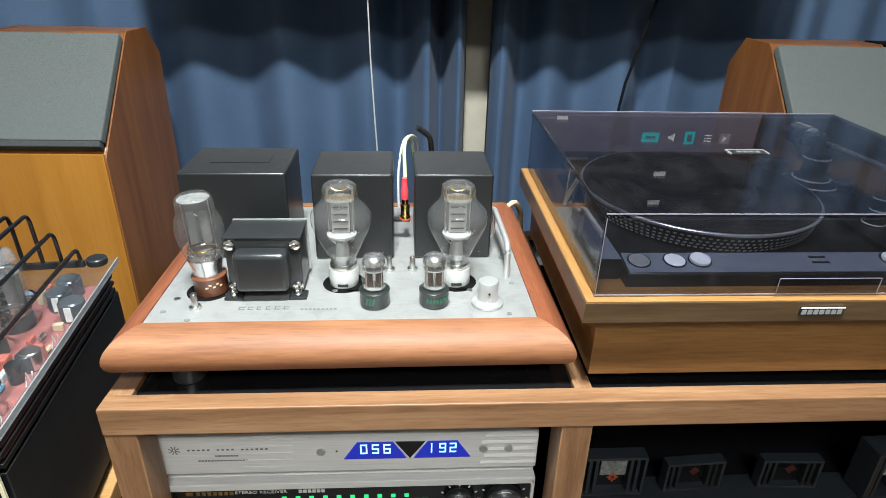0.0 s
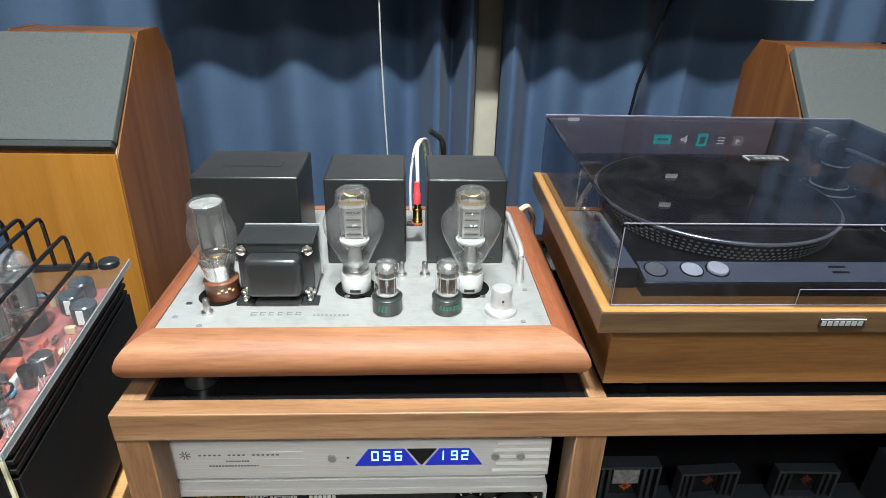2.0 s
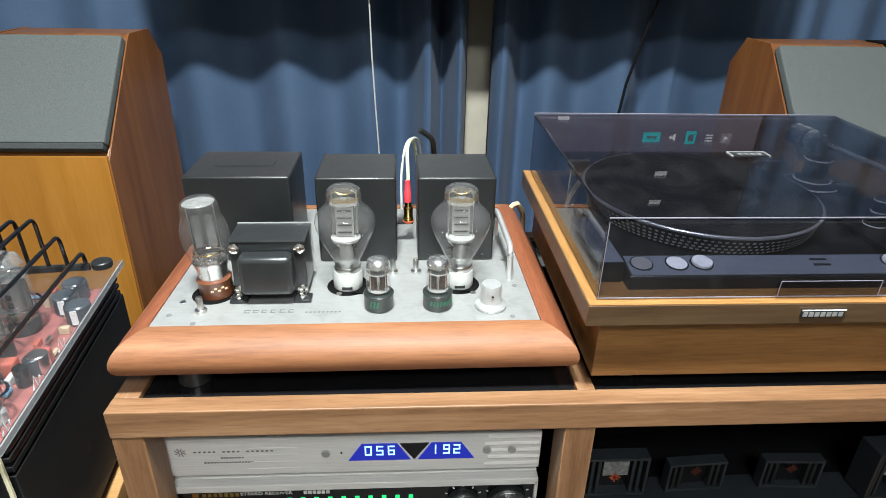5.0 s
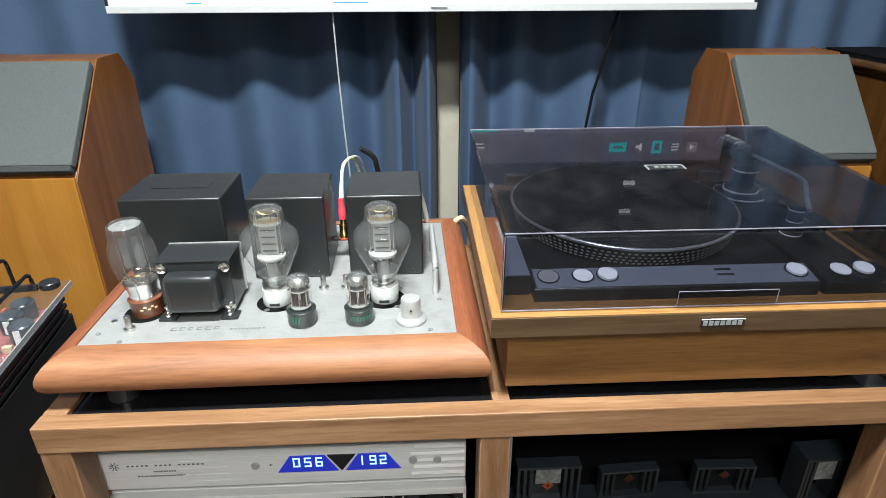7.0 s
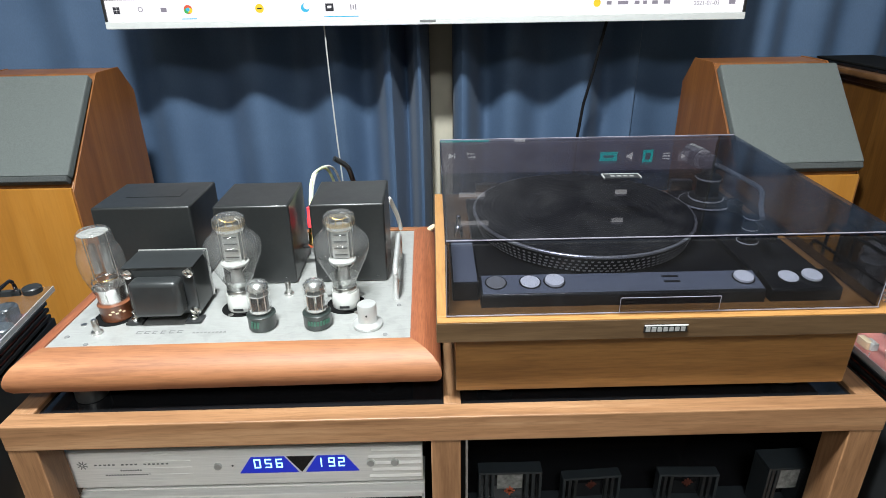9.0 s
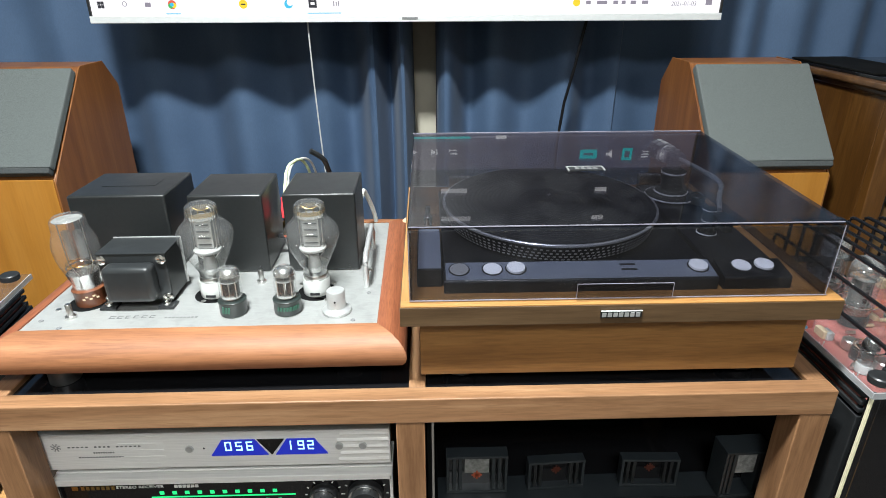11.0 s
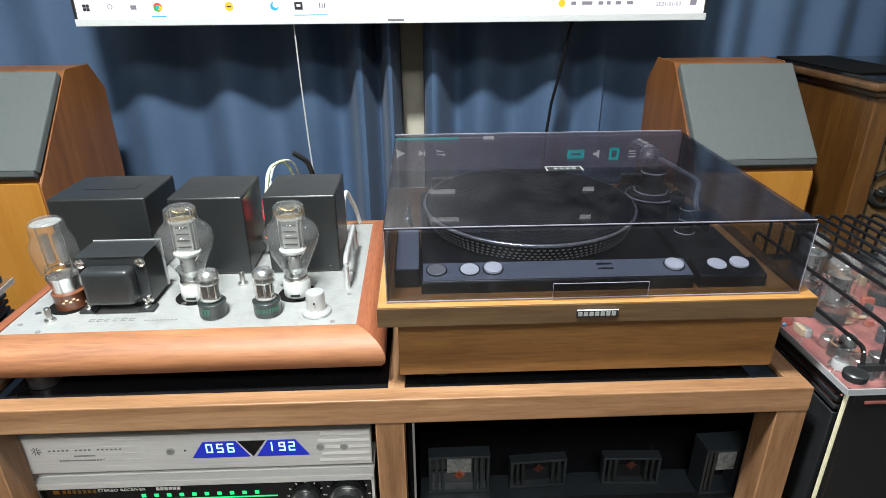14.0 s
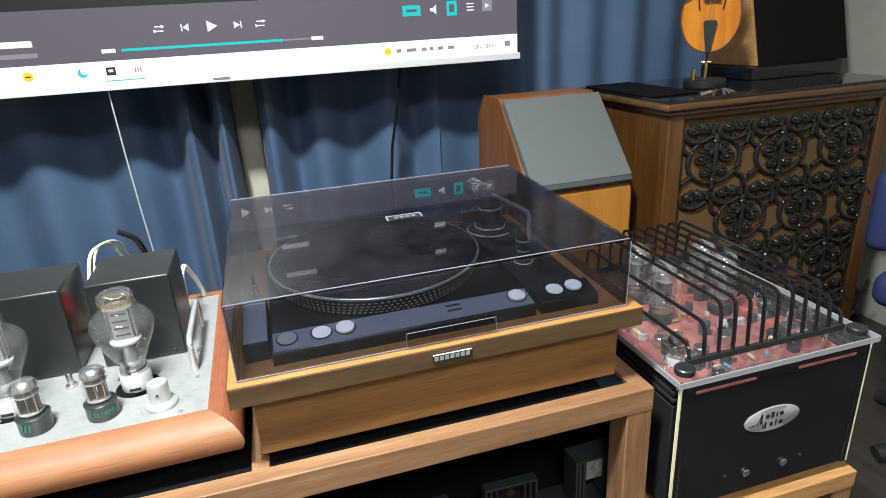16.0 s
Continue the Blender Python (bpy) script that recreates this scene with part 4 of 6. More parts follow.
cable("speaker_cable", [(0.2395, 0.976, 0.715), (0.2400, 0.980, 0.752), (0.238, 1.02, 0.786), (0.248, 1.10, 0.780), (0.262, 1.17, 0.66), (0.262, 1.19, 0.30)], 0.0024, M["cableblue"], "twisted pale speaker cable with a red sleeve")
single("cable_sleeve", lathe([(0, 0.0), (0.0050, 0.0), (0.0050, 0.014), (0.0042, 0.015), (0.0036, 0.030), (0, 0.030)], 0.2390, 0.9762, 14), M["redplug"], "red plug sleeve on the speaker cable", "plug", m=pose(0, 0, 0.7215))
cable("speaker_cable", [(0.230, 1.025, 0.690), (0.229, 1.04, 0.735), (0.236, 1.06, 0.783), (0.256, 1.11, 0.776), (0.268, 1.17, 0.68), (0.272, 1.20, 0.30)], 0.0019, M["cordgrey"], "white speaker cable looping over the amplifier")
cable("signal_cable", [(0.400, 1.125, 0.45), (0.402, 1.122, 0.61), (0.406, 1.118, 0.655), (0.418, 1.122, 0.662), (0.432, 1.135, 0.64), (0.44, 1.16, 0.56), (0.44, 1.18, 0.30)], 0.0046, M["beige"], "thick beige cable arching behind the amplifier")
cable("power_cable", [(0.258, 1.11, 0.786), (0.278, 1.12, 0.770), (0.285, 1.17, 0.70), (0.285, 1.20, 0.30)], 0.0044, M["black"], "thick black sleeved cable behind the amplifier")
cable("speaker_cable", [(0.3425, 1.047, 0.687), (0.3425, 1.050, 0.724), (0.346, 1.066, 0.734), (0.360, 1.10, 0.68), (0.365, 1.16, 0.5), (0.365, 1.19, 0.3)], 0.0036, M["cablewhite"], "white cable with a gold plug")
single("screen_cord", tube([(0.145, 1.80, 0.95), (0.148, 1.80, 0.80), (0.155, 1.79, 0.65), (0.165, 1.79, 0.45), (0.17, 1.78, 0.2)], 0.0020, 8), M["cordgrey"], "white cord hanging below the television", "cable", "cables")
single("screen_cord", tube([(0.878, 1.80, 0.99), (0.868, 1.83, 0.90), (0.862, 1.86, 0.82), (0.845, 1.88, 0.72), (0.832, 1.88, 0.6), (0.83, 1.88, 0.3), (0.83, 1.88, 0.0)], 0.0042, 8), M["rubber"], "black cord hanging below the television", "cable", "cables")


# ---- record player ----
def record_player():
    # local frame: front-left corner of the ledge at its top
    LW, LD = 0.490, 0.386
    t = thing("record_player", pose(0.4175, 0.709, 0.7160, 1.7, 0, 0), "walnut record player under a closed smoked dust cover", "record player")
    part("ledge", bx(0, LW, 0, LD, -0.025, -0.0015, 0.0006), M["ttrim"], t, "dark walnut upper rim")
    part("front_edging", bx(0.001, LW - 0.001, 0.0006, 0.014, -0.0015, 0.0, 0.0004), M["ttedge"], t, "pale orange edging")
    for a in (0.001, LW - 0.015):
        part("side_edging", bx(a, a + 0.014, 0.014, LD - 0.001, -0.0015, 0.0, 0.0004), M["ttedge_y"], t, "pale orange edging")
    part("top_board", bx(0.015, LW - 0.015, 0.014, LD - 0.001, -0.0015, -0.0005, 0.0002), M["ttwood"], t)
    part("plinth", bx(0.021, LW - 0.022, 0.018, LD - 0.014, -0.104, -0.025, 0.0012), M["ttwood"], t, "walnut veneered plinth")
    for fx in (0.07, LW - 0.07):
        for fy in (0.06, LD - 0.05):
            part("foot", cyl(0.022, -0.1225 if fy < 0.1 else -0.130, -0.104, fx, fy), M["black"], t)
    # name plate: bars, unlettered
    bd = part("name_badge", bx(0.2195, 0.2655, -0.0018, 0.0, -0.0165, -0.0075, 0.0004), M["black"], t, "small silver-edged badge")
    part("badge_edge", bx(0.2195, 0.2655, -0.0026, -0.0018, -0.0082, -0.0072, 0), M["button"], bd)
    for k in range(7):
        part("badge_bar", bx(0.2213 + 0.0062 * k, 0.2258 + 0.0062 * k, -0.0026, -0.0018, -0.0150, -0.0098, 0), M["knobalu"], bd)
    # deck
    part("deck", bx(0.049, 0.444, 0.060, 0.345, -0.001, 0.007, 0.002), M["deck"], t, "matt black deck panel")
    part("arm_panel", bx(0.366, 0.444, 0.064, 0.345, -0.001, 0.014, 0.002), M["deck"], t, "black tonearm panel")
    strip = [(0.029, -0.001), (0.029, 0.0125), (0.0305, 0.0150), (0.0640, 0.0205), (0.0650, 0.0200), (0.0650, -0.001)]
    part("control_strip", prism(strip, 0.049, 0.360, "x", 0.0008), M["deck"], t, "black control strip")
    part("control_face", prism([(0.0312, 0.0153), (0.0632, 0.0206), (0.0632, 0.0210), (0.0312, 0.0157)], 0.0515, 0.3585, "x", 0), M["deckgrey"], t, "blue-grey metal control face")
    part("arm_control_strip", prism(strip, 0.3665, 0.444, "x", 0.0008), M["deck"], t)
    sc = part("side_cover", bx(0.0185, 0.0480, 0.045, 0.16, -0.001, 0.0225, 0.002), M["deck"], t, "black block beside the deck")
    part("block_top", bx(0.0200, 0.0465, 0.0465, 0.158, 0.0225, 0.0232, 0.0002), M["deckgrey"], sc, "blue-grey metal top")
    for k, bxp in enumerate((0.067, 0.105, 0.132, 0.343, 0.3935, 0.4195)):
        low = k in (0, 1, 4)
        part("button_well", turned(lathe([(0, 0), (0.0124, 0), (0.0124, 0.0006), (0, 0.0006)], n=24), pose(bxp, 0.050, 0.0186, 9.4)), M["black"], t)
        part("button", turned(lathe([(0, 0.0006), (0.0104, 0.0006), (0.0108, 0.0012), (0.0104, 0.0016 if low else 0.0034), (0, 0.0010 if low else 0.0038)], n=28), pose(bxp, 0.050, 0.0186, 9.4)), M["knobalu" if k == 0 else "button"], t, "round bright metal button")
    for k in (0, 1):
        part("strobe_window", turned(bx(-0.009, 0.009, -0.0014, 0.0014, 0, 0.0006, 0), pose(0.262, 0.046 + 0.009 * k, 0.0182 + 0.0015 * k, 9.4)), M["black"], t)
    # platter
    px, py = 0.201, 0.226
    prof = [(0.0, 0.008), (0.136, 0.008), (0.1388, 0.0105), (0.1412, 0.0185), (0.1440, 0.0285), (0.1465, 0.0300), (0.1482, 0.0312), (0.1482, 0.0332), (0.1474, 0.0340), (0.1450, 0.0340), (0.1440, 0.0325), (0, 0.0325)]
    pl = part("platter", lathe(prof, px, py, 96), M["knobalu"], t, "cast platter with a dotted strobe rim")
    part("rim_band", lathe([(0.1367, 0.0080), (0.1395, 0.0105), (0.1419, 0.0185), (0.1447, 0.0284), (0.1440, 0.0290), (0.1405, 0.0195), (0.1380, 0.0112), (0.1360, 0.0085)], px, py, 96), M["deck"], pl)
    dots = bmesh.new()
    for row, (r, z) in enumerate(((0.1398, 0.0115), (0.1410, 0.0157), (0.1424, 0.0202), (0.1438, 0.0252))):
        count = 132 - row * 4
        for k in range(count):
            a = 2 * math.pi * (k + 0.5 * (row % 2)) / count
            if math.sin(a) > 0.35:
                continue
            c, s = math.cos(a), math.sin(a)
            q = []
            for du, dz in ((-0.0019, -0.0013), (0.0019, -0.0013), (0.0019, 0.0013), (-0.0019, 0.0013)):
                q.append(dots.verts.new((px + (r + 0.0008 + dz * 0.5) * c - du * s, py + (r + 0.0008 + dz * 0.5) * s + du * c, z + dz)))
            dots.faces.new(q)
            tip = dots.verts.new((px + (r + 0.0016) * c, py + (r + 0.0016) * s, z))
            for i in range(4):
                dots.faces.new((q[i], q[(i + 1) % 4], tip))
    part("strobe_dots", dots, M["button"], pl, "rows of small bright strobe dots", kind="stuff")
    mat = [(0, 0.0342), (0.1444, 0.0342), (0.1444, 0.0350)]
    for k in range(18):
        r = 0.142 - 0.0058 * k
        mat += [(r, 0.0352), (r - 0.0026, 0.0352), (r - 0.0030, 0.0349), (r - 0.0054, 0.0349)]
    part("rubber_mat", lathe(mat + [(0, 0.0349)], px, py, 72), M["matgrey"], pl, "ribbed black rubber mat")
    part("spindle", cyl(0.0033, 0.0349, 0.0440, px, py, 14), M["chrome"], pl)
    # tonearm
    ax, ay = 0.399, 0.288
    arm = part("tonearm_base", lathe([(0, 0.014), (0.036, 0.014), (0.036, 0.018), (0.032, 0.020), (0.024, 0.021), (0.023, 0.026), (0.016, 0.028), (0.0155, 0.050), (0.0175, 0.052), (0.0175, 0.056), (0.014, 0.058), (0, 0.058)], ax, ay, 40), M["deck"], t, "black tonearm tower with bright rings")
    for r, z in ((0.0366, 0.0172), (0.0245, 0.0236), (0.0182, 0.0535)):
        part("base_ring", lathe([(r - 0.0012, z - 0.0010), (r, z - 0.0010), (r, z + 0.0010), (r - 0.0012, z + 0.0010), (r - 0.0012, z - 0.0010)], ax, ay, 40), M["button"], arm, "bright ring")
    part("pivot_housing", joined(cyl(0.0095, 0.058, 0.074, ax, ay + 0.004, 20), bx(ax - 0.013, ax + 0.013, ay - 0.006, ay + 0.014, 0.066, 0.080, 0.002), turned(lathe([(0, 0), (0.008, 0), (0.003, 0.012), (0, 0.013)], n=16), pose(ax + 0.002, ay + 0.004, 0.074))), M["armgrey"], arm, "dark metal pivot housing")
    part("arm_tube", tube(round_path([(ax - 0.004, ay + 0.030, 0.075), (ax + 0.005, ay - 0.010, 0.075), (ax + 0.026, ay - 0.098, 0.071), (ax + 0.006, ay - 0.134, 0.063), (ax - 0.003, ay - 0.160, 0.056)], 0.05, 8), 0.0031, 12), M["knobalu"], arm, "thin polished S-shaped arm tube")
    part("counterweight", turned(lathe([(0, 0), (0.0135, 0), (0.0150, 0.001), (0.0150, 0.012), (0.0136, 0.0125), (0.0136, 0.0150), (0.0150, 0.0155), (0.0150, 0.028), (0.0135, 0.029), (0, 0.029)], n=28), pose(ax - 0.012, ay + 0.052, 0.075, 90, 0, 12)), M["armgrey"], arm, "round dark counterweight")
    part("scale_ring", turned(lathe([(0, 0), (0.0142, 0), (0.0142, 0.003), (0, 0.003)], n=28), pose(ax - 0.005, ay + 0.021, 0.075, 90, 0, 12)), M["knobalu"], arm, "bright scale ring")
    part("headshell", joined(bx(ax - 0.012, ax + 0.006, ay - 0.196, ay - 0.160, 0.050, 0.054, 0.0015), bx(ax - 0.008, ax + 0.002, ay - 0.190, ay - 0.170, 0.038, 0.050, 0.001)), M["black"], arm, "black headshell with cartridge")
    part("arm_rest", lathe([(0, 0.014), (0.0125, 0.014), (0.0125, 0.017), (0.0095, 0.018), (0.0090, 0.046), (0.0100, 0.047), (0.0100, 0.049), (0, 0.050)], ax - 0.002, ay - 0.136, 24), M["deck"], arm, "black rest post")
    for r, z in ((0.0130, 0.0160), (0.0096, 0.0330), (0.0104, 0.0480)):
        part("rest_ring", lathe([(r - 0.0008, z - 0.0007), (r, z - 0.0007), (r, z + 0.0007), (r - 0.0008, z + 0.0007), (r - 0.0008, z - 0.0007)], ax - 0.002, ay - 0.136, 24), M["button"], arm)
    part("antiskate_dial", cyl(0.010, 0.014, 0.026, ax + 0.030, ay - 0.030, 24), M["deck"], arm)
    part("cue_lever", tube([(ax + 0.026, ay - 0.005, 0.020), (ax + 0.028, ay - 0.03, 0.032), (ax + 0.030, ay - 0.055, 0.034)], 0.0014, 8), M["chrome"], arm)
    # dust cover: five slabs
    cx0, cx1, cy0, cy1, h, th = 0.0105, 0.4735, 0.010, 0.386, 0.0885, 0.0035
    hb = 0.0897
    cov = part("dust_cover_top", prism([(cy0 + 0.004, h - th), (cy1, hb - th), (cy1, hb), (cy0 + 0.004, h)], cx0, cx1, "x", 0.0012), M["smoketop"], t, "smoked transparent acrylic dust cover")
    part("cover_front", bx(cx0, cx1, cy0, cy0 + th, 0.001, h - th - 0.0005, 0.0008), M["smoke"], cov)
    part("cover_back", bx(cx0, cx1, cy1 - th, cy1, 0.001, hb - th - 0.0006, 0.0008), M["smoke"], cov)
    for a in (cx0, cx1 - th):
        part("cover_side", prism([(cy0 + th + 0.0005, 0.001), (cy1 - th - 0.0005, 0.001), (cy1 - th - 0.0005, hb - th - 0.0007), (cy0 + th + 0.0005, h - th - 0.0005)], a, a + th, "x", 0.0008), M["smoketop"], cov)
    # Thin pale slivers stand in for highlights along the cover's edges.
    part("cover_edge", bx(cx0 + 0.001, cx1 - 0.001, cy0 + 0.0030, cy0 + 0.0042, h - 0.0012, h + 0.0002, 0.0004), M["edgeglint"], cov, "pale strip painted as the front edge's glint")
    part("cover_edge", bx(cx0, cx1, cy1 - 0.001, cy1 + 0.0006, hb - 0.0022, hb + 0.0004, 0.0003), M["edgeglint"], cov)
    part("cover_edge", bx(cx0, cx1, cy0 - 0.0008, cy0, 0.0012, 0.0026, 0.0003), M["edgeglint"], cov)
    for a in (cx0 + 0.0005, cx1 - 0.002):
        part("cover_edge", bx(a, a + 0.0008, cy0 - 0.0006, cy0 + 0.0002, 0.003, h - 0.003, 0.0002), M["edgeglint"], cov)
    grip = part("finger_grip", bx(0.193, 0.298, cy0 - 0.005, cy0 - 0.0005, 0.0045, 0.0222, 0.0006), M["gripclear"], cov, "moulded clear finger grip")
    part("grip_edge", bx(0.193, 0.298, cy0 - 0.0056, cy0 - 0.0046, 0.0222, 0.0228, 0.0002), M["edgeglint"], grip, "pale strip painted as the grip edge's glint")
    for q in (0.1926, 0.2978):
        part("grip_edge", bx(q, q + 0.0005, cy0 - 0.0056, cy0 - 0.0050, 0.0045, 0.0222, 0.0001), M["edgeglint"], grip)
    hk = h + (hb - h) * (0.198 - cy0) / (cy1 - cy0)
    lg = part("cover_badge", bx(0.218, 0.264, 0.190, 0.206, hk - 0.0002, hk + 0.0008, 0.0002), M["black"], cov, "small black and silver badge")
    for q in (bx(0.217, 0.265, 0.2045, 0.2065, hk + 0.0002, hk + 0.0012, 0), bx(0.2165, 0.2185, 0.190, 0.2055, hk + 0.0002, hk + 0.0012, 0), bx(0.2635, 0.2655, 0.190, 0.2055, hk + 0.0002, hk + 0.0012, 0)):
        part("badge_edge", q, M["knobalu"], lg)
    for k in range(4):
        part("badge_bar", bx(0.227 + 0.008 * k, 0.2325 + 0.008 * k, 0.194, 0.200, hk + 0.0008, hk + 0.0013, 0), M["print"], lg)
    for hx in (0.085, 0.40):
        hg = part("hinge", bx(hx - 0.018, hx + 0.018, LD - 0.010, LD + 0.004, -0.012, 0.018, 0.002), M["steel"], t, "metal hinge")
    part("adapter_post", joined(cyl(0.006, 0.0, 0.022, 0.032, 0.205, 14), cyl(0.0035, 0.022, 0.036, 0.032, 0.205, 12)), M["chrome"], t)
    return t


record_player()


# ---- converter and receiver in the left bay ----
def seven_segment(digit, x, z, w, h, y, parent):
    on = {"0": "abcdef", "1": "bc", "2": "abged", "5": "afgcd", "6": "afgedc", "9": "abcdfg"}[digit]
    k = 0.0016
    segs = {"a": (0, w, h - k, h), "g": (0, w, h / 2 - k / 2, h / 2 + k / 2), "d": (0, w, 0, k), "f": (0, k, h / 2, h), "e": (0, k, 0, h / 2), "b": (w - k, w, h / 2, h), "c": (w - k, w, 0, h / 2)}
    for s in on:
        x0, x1, z0, z1 = segs[s]
        part("digit_segment", turned(bx(x0, x1, y - 0.0006, y, z0, z1, 0), Matrix.Translation((x, 0, z)) @ Matrix.Shear("XY", 4, (0, 0)) ), M["digit"], parent)


def converter():
    # local frame: front-left bottom corner of the front plate
    W, H = 0.4525, 0.056
    t = thing("digital_converter", pose(-0.0555, 0.745, 0.4645), "flat silver digital converter with a blue lit display", "hi-fi component")
    part("case", bx(0.006, W - 0.006, 0.014, 0.30, 0.002, H - 0.003, 0.001), M["black"], t, "black metal case")
    fr = part("front_plate", bx(0, W, 0.0, 0.014, 0, H, 0.0012), M["dacalu"], t, "satin aluminium front plate")
    for x0, x1 in ((0.085, 0.165), (0.385, W - 0.002)):
        for k in range(5):
            z = 0.008 + 0.0105 * k
            part("groove_ridge", prism([(-0.0018, z), (-0.0003, z + 0.0030), (0.0004, z + 0.0030), (0.0004, z - 0.0030), (-0.0003, z - 0.0030)], x0 + 0.004 * (k % 3), x1, "x", 0) if x1 > 0.4 else
                 bx(x0 + 0.02 + 0.004 * (k % 2), x1, -0.0006, 0.0002, z, z + 0.002, 0.0002), M["dacalu"], fr)
    zl, zh = 0.019, 0.044

    def panel(nm, pts, mat):
        return part(nm, prism(pts, -0.0012, 0.0, "y", 0), mat, fr)
    panel("display", [(0.2235, zl), (0.2965, zl), (0.281, zh), (0.2395, zh)], M["bluelcd"])
    panel("display", [(0.3055, zl), (0.3725, zl), (0.3565, zh), (0.3215, zh)], M["bluelcd"])
    panel("display_mask", [(0.284, zh), (0.3185, zh), (0.301, zl)], M["blackgloss"])
    seg = fr
    for k, d in enumerate("056"):
        seven_segment(d, 0.243 + 0.0135 * k, 0.0275, 0.0082, 0.0140, -0.0014, seg)
    for k, d in enumerate("192"):
        seven_segment(d, 0.323 + 0.0122 * k - (0.004 if d == "1" else 0), 0.0275, 0.0080, 0.0140, -0.0014, seg)
    for bxp in (0.1975, 0.3875, 0.4175):
        part("button", turned(lathe([(0, 0), (0.0052, 0), (0.0052, 0.0015), (0.0045, 0.0028), (0, 0.0028)], n=20), pose(bxp, 0.0, 0.031, 90)), M["knobalu"], fr, "small round metal button")
    part("led", turned(cyl(0.0012, 0, 0.0006, n=10, bev=0), pose(0.2155, 0, 0.031, 90)), M["black"], fr)
    for a in range(8):
        an = radians(45 * a + 20)
        part("star_ray", turned(bx(0.0015, 0.0065, -0.0005, 0, -0.0005, 0.0005, 0), Matrix.Translation((0.031, 0, 0.037)) @ pose(0, 0, 0, 0, math.degrees(an), 0)), M["print"], fr)
    for k in range(17):
        if k not in (5, 10):
            part("name_bar", bx(0.046 + 0.0055 * k, 0.0488 + 0.0055 * k, -0.0005, 0, 0.0360, 0.0378, 0), M["print"], fr)
    for k in range(9):
        part("small_print_bar", bx(0.076 + 0.003 * k, 0.078 + 0.003 * k, -0.0004, 0, 0.0265, 0.0285, 0), M["print"], fr)
    for k in range(16):
        part("small_print_bar", bx(0.056 + 0.0036 * k, 0.0585 + 0.0036 * k, -0.0004, 0, 0.0195, 0.0213, 0), M["print"], fr)
    for fx in (0.05, W - 0.05):
        for fy in (0.04, 0.26):
            part("foot", cyl(0.012, -0.006, 0.002, fx, fy), M["rubber"], t)
    return t


converter()


def receiver():
    W, H = 0.442, 0.139
    t = thing("stereo_receiver", pose(-0.044, 0.742, 0.310), "vintage stereo receiver with a black dial lit green", "receiver")
    part("case", bx(0.004, W - 0.004, 0.014, 0.34, 0.006, H - 0.002, 0.002), M["ttwood"], t, "walnut case")
    part("front_frame", joined(bx(0, W, 0, 0.014, H - 0.010, H, 0.0012), bx(0, W, 0, 0.014, 0.006, 0.010, 0.0006), bx(0, 0.004, 0, 0.014, 0.010, H - 0.004, 0.0006), bx(W - 0.004, W, 0, 0.014, 0.010, H - 0.004, 0.0006)), M["dacalu"], t, "bright metal front frame")
    part("top_trim", bx(0.0, W, 0.0142, 0.06, H - 0.0015, H + 0.0012, 0.0006), M["dacalu"], t, "silver top trim")
    fr = part("front_panel", bx(0.004, W - 0.004, 0.004, 0.014, 0.010, H - 0.010, 0.0003), M["blackgloss"], t, "glossy black dial glass")
    part("dial_line", bx(0.122, 0.312, 0.0030, 0.0040, 0.103, 0.1045, 0), M["greenlcd"], fr, "green lit dial line")
    part("dial_line", bx(0.122, 0.312, 0.0030, 0.0040, 0.087, 0.0884, 0), M["greenlcd"], fr)
    for k in range(10):
        part("dial_mark", bx(0.134 + 0.0165 * k, 0.1395 + 0.0165 * k, 0.0030, 0.0040, 0.1085, 0.1135, 0), M["greenlcd"], fr)
        part("dial_mark", bx(0.140 + 0.0165 * k, 0.1445 + 0.0165 * k, 0.0030, 0.0040, 0.0930, 0.0975, 0), M["greenlcd"], fr)
    lettering("front_words", "STEREO RECEIVER", 0.0062, 0.110, 0.0036, 0.1220, M["printwhite"], fr, wide=1.25)
    for k in range(7):
        part("name_bar", bx(0.034 + 0.0065 * k, 0.0385 + 0.0065 * k, 0.0030, 0.0040, 0.119, 0.1252, 0), M["gold"], fr)
        if k < 6:
            part("type_bar", bx(0.155 + 0.0054 * k, 0.1592 + 0.0054 * k, 0.0030, 0.0040, 0.120, 0.1245, 0), M["printwhite"], fr)
    part("emblem", bx(0.022, 0.030, 0.0030, 0.0040, 0.119, 0.1252, 0), M["gold"], fr)
    for cx, r in ((0.350, 0.019), (0.405, 0.024)):
        kn = part("knob", turned(lathe([(0, 0), (r, 0), (r, 0.010), (r * 0.92, 0.012), (r * 0.8, 0.012), (r * 0.78, 0.020), (0, 0.020)], n=36), pose(cx, 0.004, 0.102, 90)), M["black"], fr, "black knob with a bright ring")
        part("knob_ring", turned(lathe([(r * 0.80, 0.0118), (r * 0.93, 0.0118), (r * 0.93, 0.0128), (r * 0.80, 0.0128), (r * 0.80, 0.0118)], n=36), pose(cx, 0.004, 0.102, 90)), M["chrome"], kn)
        for a in range(-4, 5):
            an = radians(90 + a * 30)
            part("scale_tick", turned(bx(-0.0008, 0.0008, -0.0006, 0, -0.0016, 0.0016, 0), Matrix.Translation((cx + (r + 0.005) * math.cos(an), 0.0038, 0.102 + (r + 0.005) * math.sin(an))) @ pose(0, 0, 0, 0, 90 - math.degrees(an), 0)), M["printwhite"], fr)
    for k in range(5):
        part("knob", turned(lathe([(0, 0), (0.013, 0), (0.013, 0.012), (0.011, 0.014), (0, 0.014)], n=24), pose(0.06 + 0.075 * k, 0.004, 0.040, 90)), M["steel"], fr, "small metal knob")
